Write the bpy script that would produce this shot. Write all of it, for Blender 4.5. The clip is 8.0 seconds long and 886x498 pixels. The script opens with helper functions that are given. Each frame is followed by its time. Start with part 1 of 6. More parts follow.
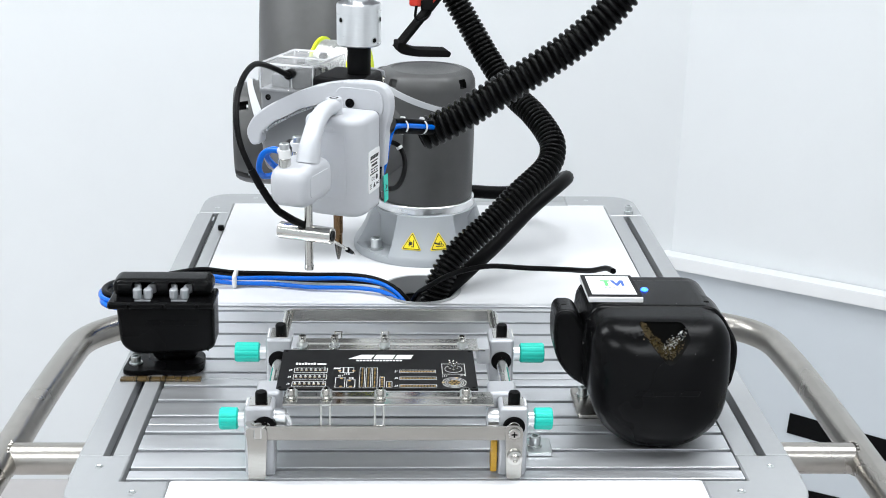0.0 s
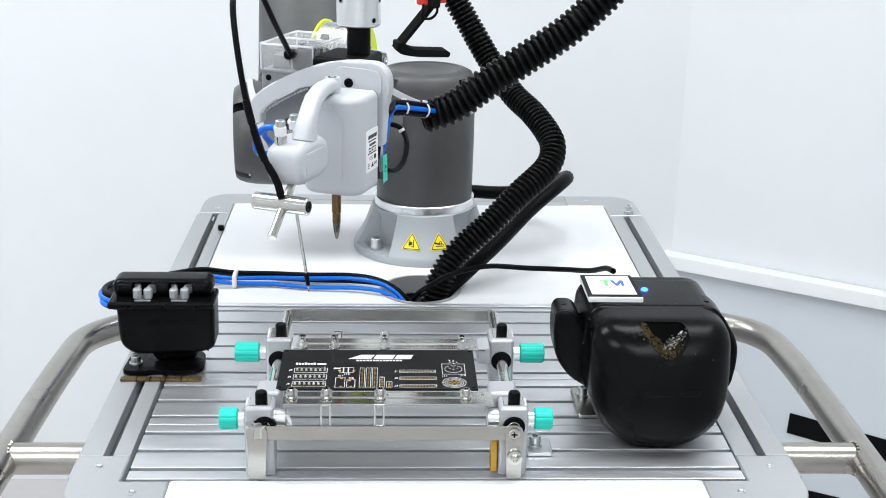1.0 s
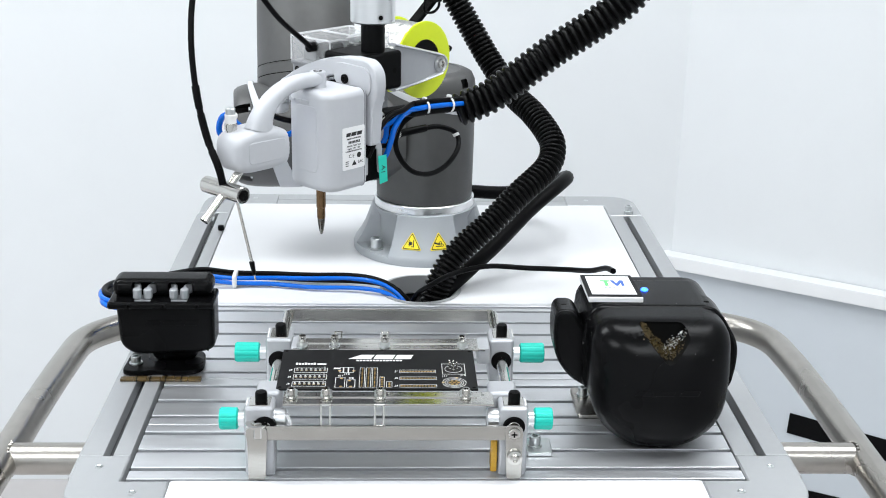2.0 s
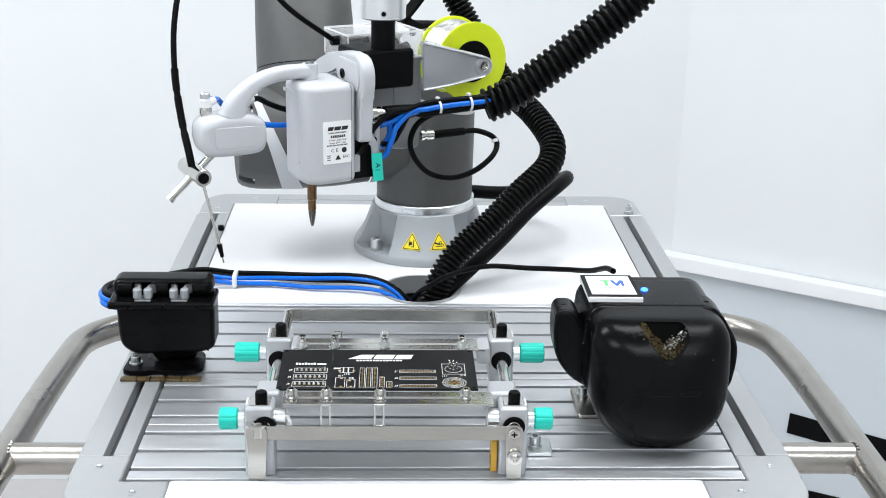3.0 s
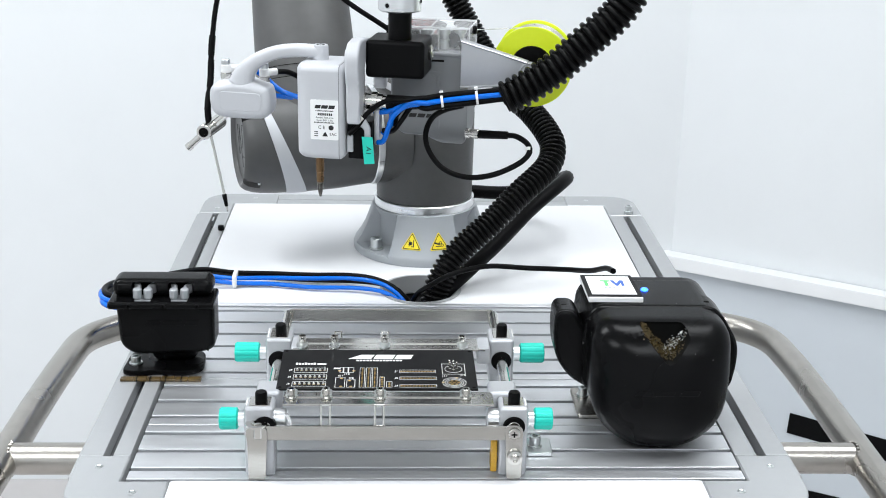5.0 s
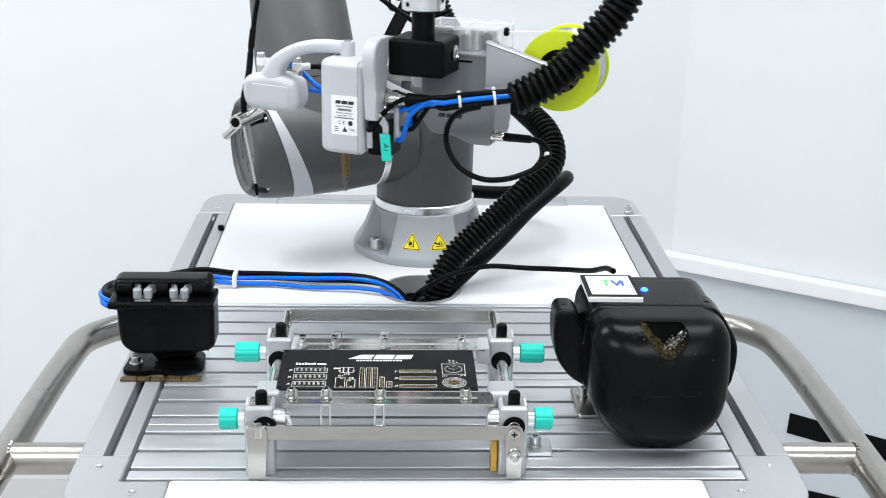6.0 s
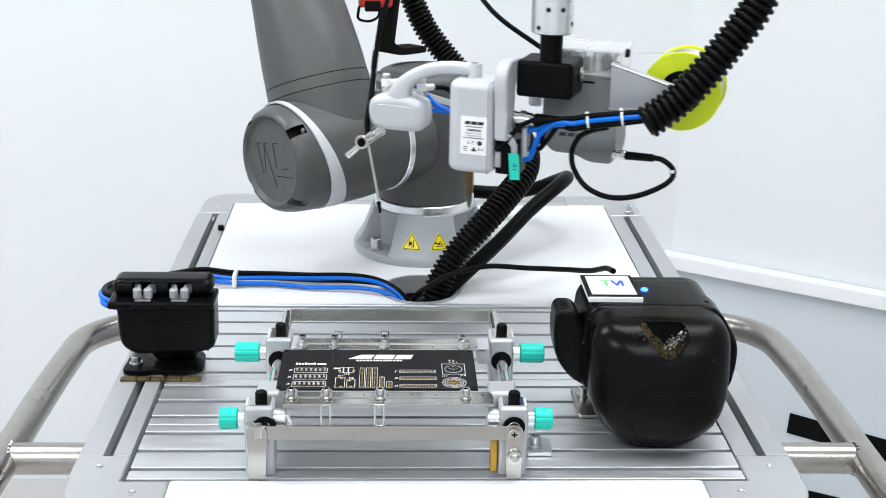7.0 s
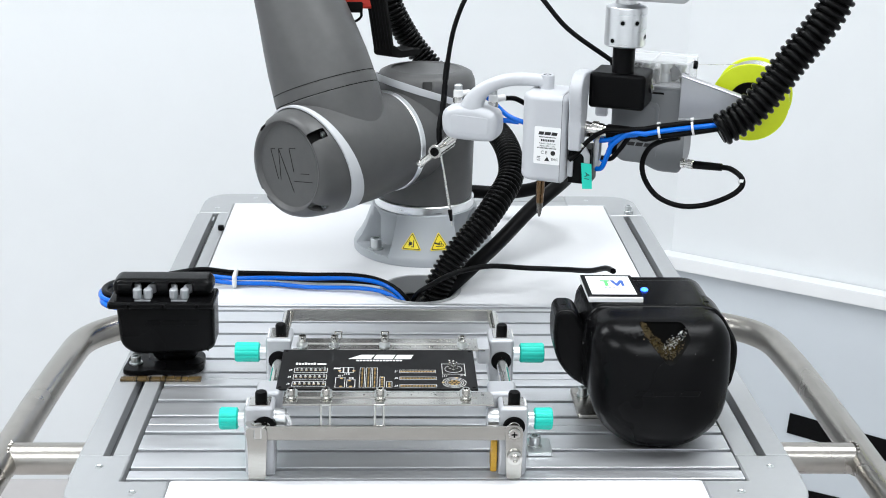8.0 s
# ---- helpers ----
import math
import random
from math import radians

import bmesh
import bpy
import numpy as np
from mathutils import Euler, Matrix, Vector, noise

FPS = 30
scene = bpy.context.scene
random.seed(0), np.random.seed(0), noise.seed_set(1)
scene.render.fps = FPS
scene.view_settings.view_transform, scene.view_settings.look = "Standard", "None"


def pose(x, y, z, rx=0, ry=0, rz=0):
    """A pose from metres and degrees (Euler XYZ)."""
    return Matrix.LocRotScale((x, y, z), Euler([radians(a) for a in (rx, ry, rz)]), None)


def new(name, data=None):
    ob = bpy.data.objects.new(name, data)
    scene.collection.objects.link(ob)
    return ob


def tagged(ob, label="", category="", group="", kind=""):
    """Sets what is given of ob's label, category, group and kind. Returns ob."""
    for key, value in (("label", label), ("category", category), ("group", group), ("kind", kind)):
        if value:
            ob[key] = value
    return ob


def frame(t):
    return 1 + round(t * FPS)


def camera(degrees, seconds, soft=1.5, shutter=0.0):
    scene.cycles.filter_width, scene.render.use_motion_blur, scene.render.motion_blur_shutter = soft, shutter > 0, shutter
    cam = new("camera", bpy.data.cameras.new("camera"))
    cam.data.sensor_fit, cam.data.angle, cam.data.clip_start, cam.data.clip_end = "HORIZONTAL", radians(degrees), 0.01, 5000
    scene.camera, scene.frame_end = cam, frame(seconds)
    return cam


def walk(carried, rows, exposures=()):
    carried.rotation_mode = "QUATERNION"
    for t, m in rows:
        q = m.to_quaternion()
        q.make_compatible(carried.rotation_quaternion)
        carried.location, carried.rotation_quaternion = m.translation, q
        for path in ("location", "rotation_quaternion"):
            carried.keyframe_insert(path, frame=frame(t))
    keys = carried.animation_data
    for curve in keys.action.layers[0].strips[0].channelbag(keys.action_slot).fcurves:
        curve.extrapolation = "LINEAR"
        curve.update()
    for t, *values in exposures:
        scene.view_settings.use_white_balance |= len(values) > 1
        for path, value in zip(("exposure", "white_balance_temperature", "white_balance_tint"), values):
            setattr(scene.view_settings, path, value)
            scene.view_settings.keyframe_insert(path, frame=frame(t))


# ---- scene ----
# World: z = 0 is the table top, y = 0 its front edge, x to the right.
cam = camera(38.38, 8.0, soft=1.0, shutter=0.5)
EYE = Vector((-0.0169, -0.8796, 0.4938))
CAM_YAW, CAM_PITCH, CAM_ROLL = -2.39, 19.0, 1.12
CAM_POSE = Matrix.Translation(EYE) @ pose(0, 0, 0, 90 - CAM_PITCH, 0, CAM_YAW) @ pose(0, 0, 0, 0, 0, CAM_ROLL)
walk(cam, [(0.0, CAM_POSE), (8.0, CAM_POSE)], exposures=[(0.0, 0.29, 6120, 8), (8.0, 0.29, 6120, 8)])

# ---- light: white room with ceiling panels ----
world = bpy.data.worlds.new("room_world")
scene.world = world
world.use_nodes = True
world.node_tree.nodes["Background"].inputs[0].default_value = (0.9, 0.95, 1.0, 1)
world.node_tree.nodes["Background"].inputs[1].default_value = 0.15

FLOOR_Z, CEIL_Z = -0.95, 1.75
# the wall behind runs along x; beside it a second wall comes forward at an angle
NORTH_Y = 1.70
SIDE_A = Vector((0.585, 1.70, 0))
SIDE_U = Vector((0.849, -0.5284, 0)).normalized()
SIDE_ANGLE = math.degrees(math.atan2(SIDE_U.y, SIDE_U.x))

PANELS = [(-1.3, 0.35, 22), (0.55, 0.35, 14), (-1.3, -1.6, 22), (0.55, -1.6, 14)]
for x, y, watts in PANELS:
    lamp = bpy.data.lights.new("ceiling_panel_lamp", "AREA")
    lamp.shape, lamp.size, lamp.size_y, lamp.energy, lamp.color = "RECTANGLE", 1.15, 0.55, watts, (1.0, 0.99, 0.97)
    ob = new("ceiling_panel_lamp", lamp)
    ob.location = (x, y, CEIL_Z - 0.05)


# ---- materials ----
def material(name, color, rough=0.5, metal=0.0, vary=0.08, scale=40.0, bump=0.0, bump_scale=400.0, stretch=(1, 1, 1),
             coat=0.0, rough_vary=0.1, transmission=0.0, ior=1.45, alpha=1.0, emission=0.0, piece=0.0, spec=0.5):
    m = bpy.data.materials.new(name)
    m.use_nodes = True
    nt = m.node_tree
    b = nt.nodes["Principled BSDF"]
    tc = nt.nodes.new("ShaderNodeTexCoord")
    mp = nt.nodes.new("ShaderNodeMapping")
    mp.inputs["Scale"].default_value = stretch
    nt.links.new(tc.outputs["Object"], mp.inputs[0])
    big = nt.nodes.new("ShaderNodeTexNoise")
    big.inputs["Scale"].default_value, big.inputs["Detail"].default_value = scale * 0.35, 4
    fine = nt.nodes.new("ShaderNodeTexNoise")
    fine.inputs["Scale"].default_value, fine.inputs["Detail"].default_value = scale * 5, 3
    nt.links.new(mp.outputs[0], big.inputs[0])
    nt.links.new(mp.outputs[0], fine.inputs[0])
    add = nt.nodes.new("ShaderNodeMath")
    add.operation = "MULTIPLY_ADD"
    add.inputs[1].default_value = 0.6
    nt.links.new(big.outputs[0], add.inputs[0])
    half = nt.nodes.new("ShaderNodeMath")
    half.operation = "MULTIPLY"
    half.inputs[1].default_value = 0.4
    nt.links.new(fine.outputs[0], half.inputs[0])
    nt.links.new(half.outputs[0], add.inputs[2])
    source = add.outputs[0]
    if piece:
        info = nt.nodes.new("ShaderNodeObjectInfo")
        mix = nt.nodes.new("ShaderNodeMath")
        mix.operation = "MULTIPLY_ADD"
        mix.inputs[1].default_value = piece
        nt.links.new(info.outputs["Random"], mix.inputs[0])
        nt.links.new(source, mix.inputs[2])
        source = mix.outputs[0]
    ramp = nt.nodes.new("ShaderNodeMapRange")
    ramp.inputs[1].default_value, ramp.inputs[2].default_value = 0.3, 0.7 + piece
    ramp.inputs[3].default_value, ramp.inputs[4].default_value = 1 - vary, 1 + vary
    nt.links.new(source, ramp.inputs[0])
    mul = nt.nodes.new("ShaderNodeVectorMath")
    mul.operation = "SCALE"
    mul.inputs[0].default_value = color[:3]
    nt.links.new(ramp.outputs[0], mul.inputs["Scale"])
    nt.links.new(mul.outputs[0], b.inputs["Base Color"])
    rr = nt.nodes.new("ShaderNodeMapRange")
    rr.inputs[1].default_value, rr.inputs[2].default_value = 0.3, 0.7
    rr.inputs[3].default_value, rr.inputs[4].default_value = rough * (1 - rough_vary), min(1, rough * (1 + rough_vary))
    nt.links.new(big.outputs[0], rr.inputs[0])
    nt.links.new(rr.outputs[0], b.inputs["Roughness"])
    b.inputs["Metallic"].default_value = metal
    b.inputs["Coat Weight"].default_value = coat
    b.inputs["Specular IOR Level"].default_value = spec
    b.inputs["IOR"].default_value = ior
    b.inputs["Transmission Weight"].default_value = transmission
    b.inputs["Alpha"].default_value = alpha
    if emission:
        b.inputs["Emission Color"].default_value = (*color[:3], 1)
        b.inputs["Emission Strength"].default_value = emission
    if bump:
        n = nt.nodes.new("ShaderNodeTexNoise")
        n.inputs["Scale"].default_value, n.inputs["Detail"].default_value = bump_scale, 3
        nt.links.new(mp.outputs[0], n.inputs[0])
        bp = nt.nodes.new("ShaderNodeBump")
        bp.inputs["Strength"].default_value, bp.inputs["Distance"].default_value = bump, 0.0006
        nt.links.new(n.outputs[0], bp.inputs["Height"])
        nt.links.new(bp.outputs[0], b.inputs["Normal"])
    return m


M_WALL = material("wall_paint", (0.75, 0.77, 0.785), 0.75, vary=0.015, scale=3, bump=0.15, bump_scale=120)
M_TRUNK = material("trunking_plastic", (0.84, 0.85, 0.86), 0.4, vary=0.02, scale=5)
M_PANEL_WALL = material("lower_wall_paint", (0.62, 0.66, 0.70), 0.7, vary=0.02, scale=3, bump=0.1, bump_scale=120)
M_FLOOR = material("floor_vinyl", (0.50, 0.48, 0.475), 0.5, vary=0.05, scale=4)
M_CEIL = material("ceiling_paint", (0.85, 0.85, 0.85), 0.8, vary=0.01, scale=3)
M_TAPE = material("black_tape", (0.004, 0.004, 0.0045), 0.7, vary=0.1, scale=20, spec=0.1)
M_LAMP = material("lamp_diffuser", (1.0, 0.99, 0.97), 0.5, emission=3.0, vary=0.0)
M_TABLE = material("white_laminate", (0.69, 0.695, 0.71), 0.38, vary=0.012, scale=6, bump=0.05, bump_scale=500)
M_ALU = material("anodised_aluminium", (0.75, 0.76, 0.78), 0.40, metal=0.92, vary=0.06, scale=25, stretch=(1, 14, 14), bump=0.05, bump_scale=300, piece=0.1)
M_ALU_FRAME = material("frame_aluminium", (0.44, 0.45, 0.46), 0.45, metal=0.6, vary=0.03, scale=25, bump=0.04)
# aluminium with the shade down in the slots put into its colour
M_ALU_SHADED = material("shaded_groove_aluminium", (0.16, 0.165, 0.17), 0.55, metal=0.7, vary=0.15, scale=30)
M_STEEL = material("brushed_steel", (0.41, 0.39, 0.36), 0.27, metal=1.0, vary=0.12, scale=14, bump=0.06, bump_scale=300, rough_vary=0.35)
M_SHEET = material("bright_sheet_steel", (0.50, 0.49, 0.46), 0.2, metal=1.0, vary=0.08, scale=14, stretch=(1, 1, 8), rough_vary=0.4)
M_CHROME = material("polished_steel", (0.62, 0.61, 0.58), 0.14, metal=1.0, vary=0.05, scale=30, rough_vary=0.3)
M_POLISH = material("turned_aluminium", (0.80, 0.81, 0.82), 0.3, metal=1.0, vary=0.03, scale=60, stretch=(1, 1, 20))
M_ZINC = material("zinc_screw", (0.62, 0.64, 0.64), 0.3, metal=1.0, vary=0.08, scale=80)
M_CAST = material("cast_silver_paint", (0.46, 0.47, 0.49), 0.34, metal=0.4, vary=0.03, scale=50, bump=0.05, bump_scale=900)
M_HEADGREY = material("silver_grey_plastic", (0.50, 0.51, 0.535), 0.4, vary=0.02, scale=50, bump=0.06, bump_scale=1500)
M_FEEDER = material("mid_grey_housing", (0.205, 0.21, 0.22), 0.42, vary=0.03, scale=40, bump=0.05, bump_scale=1200)
M_BASE = material("robot_base_grey", (0.36, 0.38, 0.40), 0.42, vary=0.02, scale=30, bump=0.05, bump_scale=900)
M_ROBOT = material("robot_dark_grey", (0.078, 0.078, 0.078), 0.43, vary=0.13, scale=16, bump=0.16, bump_scale=1600, spec=0.42, rough_vary=0.25)
M_STRIPE = material("robot_light_stripe", (0.52, 0.53, 0.55), 0.4, vary=0.02, scale=30)
M_BLACK = material("black_plastic", (0.003, 0.003, 0.0033), 0.38, vary=0.15, scale=40, bump=0.1, bump_scale=1500, spec=0.09)
M_BLACK_SATIN = material("black_moulded_cover", (0.003, 0.003, 0.0033), 0.25, vary=0.2, scale=22, bump=0.12, bump_scale=1800, rough_vary=0.3, spec=0.11)
M_HOSE = material("black_corrugated_hose", (0.003, 0.003, 0.003), 0.3, vary=0.15, scale=30, rough_vary=0.25, spec=0.11)
M_CABLE = material("black_cable", (0.003, 0.003, 0.0033), 0.42, vary=0.1, scale=60, spec=0.09)
M_BLUE = material("blue_tube", (0.004, 0.125, 0.60), 0.25, vary=0.06, scale=60, coat=0.2, spec=0.3)
M_TEAL = material("teal_knob", (0.02, 0.52, 0.42), 0.42, vary=0.04, scale=60, bump=0.05, bump_scale=900)
M_TEAL_TAPE = material("teal_tape", (0.03, 0.58, 0.45), 0.4, vary=0.03, scale=60)
M_WHITE = material("white_plastic", (0.74, 0.74, 0.735), 0.35, vary=0.02, scale=60)
M_LABEL = material("white_label", (0.86, 0.86, 0.86), 0.5, vary=0.01, scale=60)
M_INK = material("black_ink", (0.015, 0.015, 0.015), 0.6)
M_YELLOW = material("yellow_spool", (0.68, 0.80, 0.01), 0.4, vary=0.04, scale=50)
M_SIGN = material("warning_yellow", (0.85, 0.68, 0.01), 0.4, vary=0.03, scale=60)
M_SOLDER = material("solder_wire", (0.62, 0.62, 0.60), 0.28, metal=1.0, vary=0.1, scale=400, stretch=(1, 12, 1))
M_BRASS = material("heat_tinted_brass", (0.17, 0.105, 0.055), 0.25, metal=1.0, vary=0.25, scale=60)
M_PCB = material("black_solder_mask", (0.006, 0.006, 0.0065), 0.45, vary=0.15, scale=40, spec=0.2)
M_SILK = material("white_silkscreen", (0.78, 0.78, 0.76), 0.6)
M_GOLD = material("gold_pad", (0.75, 0.50, 0.16), 0.3, metal=1.0)
M_KAPTON = material("amber_tape", (0.42, 0.24, 0.02), 0.25, vary=0.3, scale=60)
M_RED = material("red_plastic", (0.55, 0.035, 0.02), 0.35, vary=0.05, scale=40)
M_WEB = material("black_webbing", (0.006, 0.006, 0.006), 0.85, vary=0.2, scale=80, bump=0.5, bump_scale=900, spec=0.12)
# denser white than the lid, to draw its edge highlights; also clear tape
M_CLEAR_EDGE = material("whitened_clear_plastic", (0.82, 0.83, 0.84), 0.08, alpha=0.45, vary=0.0, rough_vary=0.0)
M_CLEAR = material("clear_acrylic", (0.8, 0.81, 0.82), 0.05, alpha=0.15, vary=0.0, rough_vary=0.0)
M_LED = material("blue_led", (0.03, 0.12, 1.0), 0.3, emission=5.0, vary=0.0)
M_RESIDUE = material("amber_flux_residue", (0.07, 0.048, 0.013), 0.28, vary=0.7, scale=160, bump=1.0, bump_scale=350)
# near-black that stands in for the shade inside holes, slots and recesses
M_HOLE_SHADE = material("cavity_shade", (0.004, 0.004, 0.004), 0.8, spec=0.1)
M_STRIP = material("brown_strip", (0.085, 0.055, 0.018), 0.35, vary=0.75, scale=220)
M_JAW = material("grey_gripper_metal", (0.34, 0.35, 0.365), 0.38, metal=0.5, vary=0.05, scale=80)
M_TIP = material("used_solder_tip", (0.16, 0.15, 0.14), 0.2, metal=1.0, vary=0.4, scale=120)
M_GREEN = material("logo_green", (0.12, 0.50, 0.16), 0.5)
M_LOGO_BLUE = material("logo_blue", (0.03, 0.10, 0.42), 0.5)


# ---- mesh helpers ----
def shade(me, angle=35):
    """Smooth shading in which large faces stay flat and only the rounded edges bend the light."""
    for p in me.polygons:
        p.use_smooth = True
    me.set_sharp_from_angle(angle=radians(angle))
    if len(me.polygons) > 6000:
        return
    limit = math.cos(radians(angle))
    faces = [(p.normal.copy(), p.area) for p in me.polygons]
    at_vertex = [[] for v in me.vertices]
    for p in me.polygons:
        for v in p.vertices:
            at_vertex[v].append(p.index)
    normals = []
    for p in me.polygons:
        own = faces[p.index][0]
        for v in p.vertices:
            n = Vector((0, 0, 0))
            for k in at_vertex[v]:
                if own.dot(faces[k][0]) > limit:
                    n += faces[k][0] * faces[k][1]
            normals.append(n.normalized() if n.length > 0 else own)
    me.normals_split_custom_set(normals)


def finish(name, bm, mat, parent=None, label="", angle=35):
    bmesh.ops.recalc_face_normals(bm, faces=bm.faces)
    me = bpy.data.meshes.new(name)
    bm.to_mesh(me)
    bm.free()
    shade(me, angle)
    mats = mat if isinstance(mat, (list, tuple)) else [mat]
    for m in mats:
        me.materials.append(m)
    ob = new(name, me)
    if parent:
        ob.parent = parent
    if label:
        ob["label"] = label
    return ob


def part(name, bm, mat, parent, label=""):
    return finish(name, bm, mat, parent, label)


def thing(name, label, category, m=None, group="", kind=""):
    e = new(name)
    e.empty_display_size = 0.02
    if m is not None:
        e.matrix_basis = m
    return tagged(e, label, category, group, kind)


def box(x0, x1, y0, y1, z0, z1, r=0.0, seg=2, m=None, bm=None):
    b = bmesh.new()
    bmesh.ops.create_cube(b, size=1)
    for v in b.verts:
        v.co = Vector(((x0 + x1) / 2 + v.co.x * (x1 - x0), (y0 + y1) / 2 + v.co.y * (y1 - y0), (z0 + z1) / 2 + v.co.z * (z1 - z0)))
    if r:
        r = min(r, 0.49 * min(x1 - x0, y1 - y0, z1 - z0))
        bmesh.ops.bevel(b, geom=b.edges[:], offset=r, segments=seg, affect="EDGES", profile=0.5)
    if m is not None:
        b.transform(m)
    return merge(bm, b)


def merge(bm, b):
    if bm is None:
        return b
    me = bpy.data.meshes.new("merge_tmp")
    b.to_mesh(me)
    b.free()
    bm.from_mesh(me)
    bpy.data.meshes.remove(me)
    return bm


def frame_to(p, q):
    p, q = Vector(p), Vector(q)
    return Matrix.Translation(p) @ (q - p).to_track_quat("Z", "Y").to_matrix().to_4x4()


def lathe(profile, seg=32, m=None, bm=None, squash=(1, 1), hollow=False):
    """A turned form: (radius, z) pairs from bottom to top."""
    b = bmesh.new()
    rings = []
    for r, z in profile:
        if r < 1e-6:
            rings.append([b.verts.new((0, 0, z))])
        else:
            rings.append([b.verts.new((r * squash[0] * math.cos(2 * math.pi * i / seg), r * squash[1] * math.sin(2 * math.pi * i / seg), z)) for i in range(seg)])
    for a, c in zip(rings, rings[1:] + (rings[:1] if hollow else [])):
        for i in range(seg):
            j = (i + 1) % seg
            if len(a) == 1 and len(c) == 1:
                continue
            if len(a) == 1:
                b.faces.new((a[0], c[j], c[i]))
            elif len(c) == 1:
                b.faces.new((a[i], a[j], c[0]))
            else:
                b.faces.new((a[i], a[j], c[j], c[i]))
    for ring in (rings[0], rings[-1]):
        if len(ring) > 2 and not hollow:
            b.faces.new(ring)
    if m is not None:
        b.transform(m)
    return merge(bm, b)


def rod(p, q, r, seg=20, c=0.0, bm=None, r2=None):
    """A round bar from p to q with a small chamfer c."""
    L = (Vector(q) - Vector(p)).length
    r2 = r if r2 is None else r2
    prof = [(r - c, 0), (r, c), (r2, L - c), (r2 - c, L)] if c else [(r, 0), (r2, L)]
    return lathe(prof, seg, frame_to(p, q), bm)


def spline(pts, n):
    """n points, evenly spaced by length, on a Catmull-Rom curve."""
    P = [Vector(p) for p in pts]
    P = [2 * P[0] - P[1]] + P + [2 * P[-1] - P[-2]]
    fine = []
    for i in range(1, len(P) - 2):
        a, b, c, d = P[i - 1], P[i], P[i + 1], P[i + 2]
        for k in range(16):
            t = k / 16
            fine.append(0.5 * ((2 * b) + (c - a) * t + (2 * a - 5 * b + 4 * c - d) * t * t + (3 * b - a - 3 * c + d) * t ** 3))
    fine.append(P[-2])
    cum = [0.0]
    for a, b in zip(fine, fine[1:]):
        cum.append(cum[-1] + (b - a).length)
    out, k = [], 0
    for i in range(n):
        s = cum[-1] * i / (n - 1)
        while k < len(cum) - 2 and cum[k + 1] < s:
            k += 1
        f = (s - cum[k]) / max(1e-9, cum[k + 1] - cum[k])
        out.append(fine[k].lerp(fine[k + 1], f))
    return out


def tube(pts, r, n=40, seg=12, bm=None, smooth=True, squash=(1, 1)):
    P = spline(pts, n) if smooth else [Vector(p) for p in pts]
    b = bmesh.new()
    rings, up = [], Vector((0.013, 0.021, 1)).normalized()
    for i, p in enumerate(P):
        d = (P[min(i + 1, len(P) - 1)] - P[max(i - 1, 0)]).normalized()
        side = up.cross(d)
        if side.length < 1e-4:
            side = Vector((1, 0, 0))
        side.normalize()
        up = d.cross(side).normalized()
        rings.append([b.verts.new(p + (side * math.cos(a) * squash[0] + up * math.sin(a) * squash[1]) * r)
                      for a in [2 * math.pi * k / seg for k in range(seg)]])
    for a, c in zip(rings, rings[1:]):
        for i in range(seg):
            j = (i + 1) % seg
            b.faces.new((a[i], a[j], c[j], c[i]))
    b.faces.new(rings[0]), b.faces.new(rings[-1])
    return merge(bm, b)


def rounded(pts, r, n=5):
    """A 2D outline with corners rounded by r (one number, or one a corner)."""
    out, N = [], len(pts)
    rs = r if isinstance(r, (list, tuple)) else [r] * N
    for i in range(N):
        p, a, c = Vector(pts[i]), Vector(pts[i - 1]), Vector(pts[(i + 1) % N])
        if rs[i] <= 0:
            out.append(tuple(p))
            continue
        da, dc = (a - p), (c - p)
        k = min(rs[i], 0.48 * da.length, 0.48 * dc.length)
        s, e = p + da.normalized() * k, p + dc.normalized() * k
        for j in range(n + 1):
            t = j / n
            out.append(tuple(s * (1 - t) ** 2 + p * 2 * t * (1 - t) + e * t * t))
    return out


def slab(outline, depth, bevel=0.0, seg=2, m=None, bm=None, holes=()):
    """An outline in x, y raised along z from 0 to depth, with bevelled rims. m places it."""
    b = bmesh.new()
    vs = [b.verts.new((x, y, 0)) for x, y in outline]
    f = b.faces.new(vs)
    ex = bmesh.ops.extrude_face_region(b, geom=[f])
    top = [v for v in ex["geom"] if isinstance(v, bmesh.types.BMVert)]
    for v in top:
        v.co.z += depth
    if bevel:
        ts = set(top)
        edges = [e for e in b.edges if (e.verts[0] in ts) == (e.verts[1] in ts)]
        bmesh.ops.bevel(b, geom=edges, offset=min(bevel, depth * 0.49), segments=seg, affect="EDGES", profile=0.5)
    if m is not None:
        b.transform(m)
    return merge(bm, b)


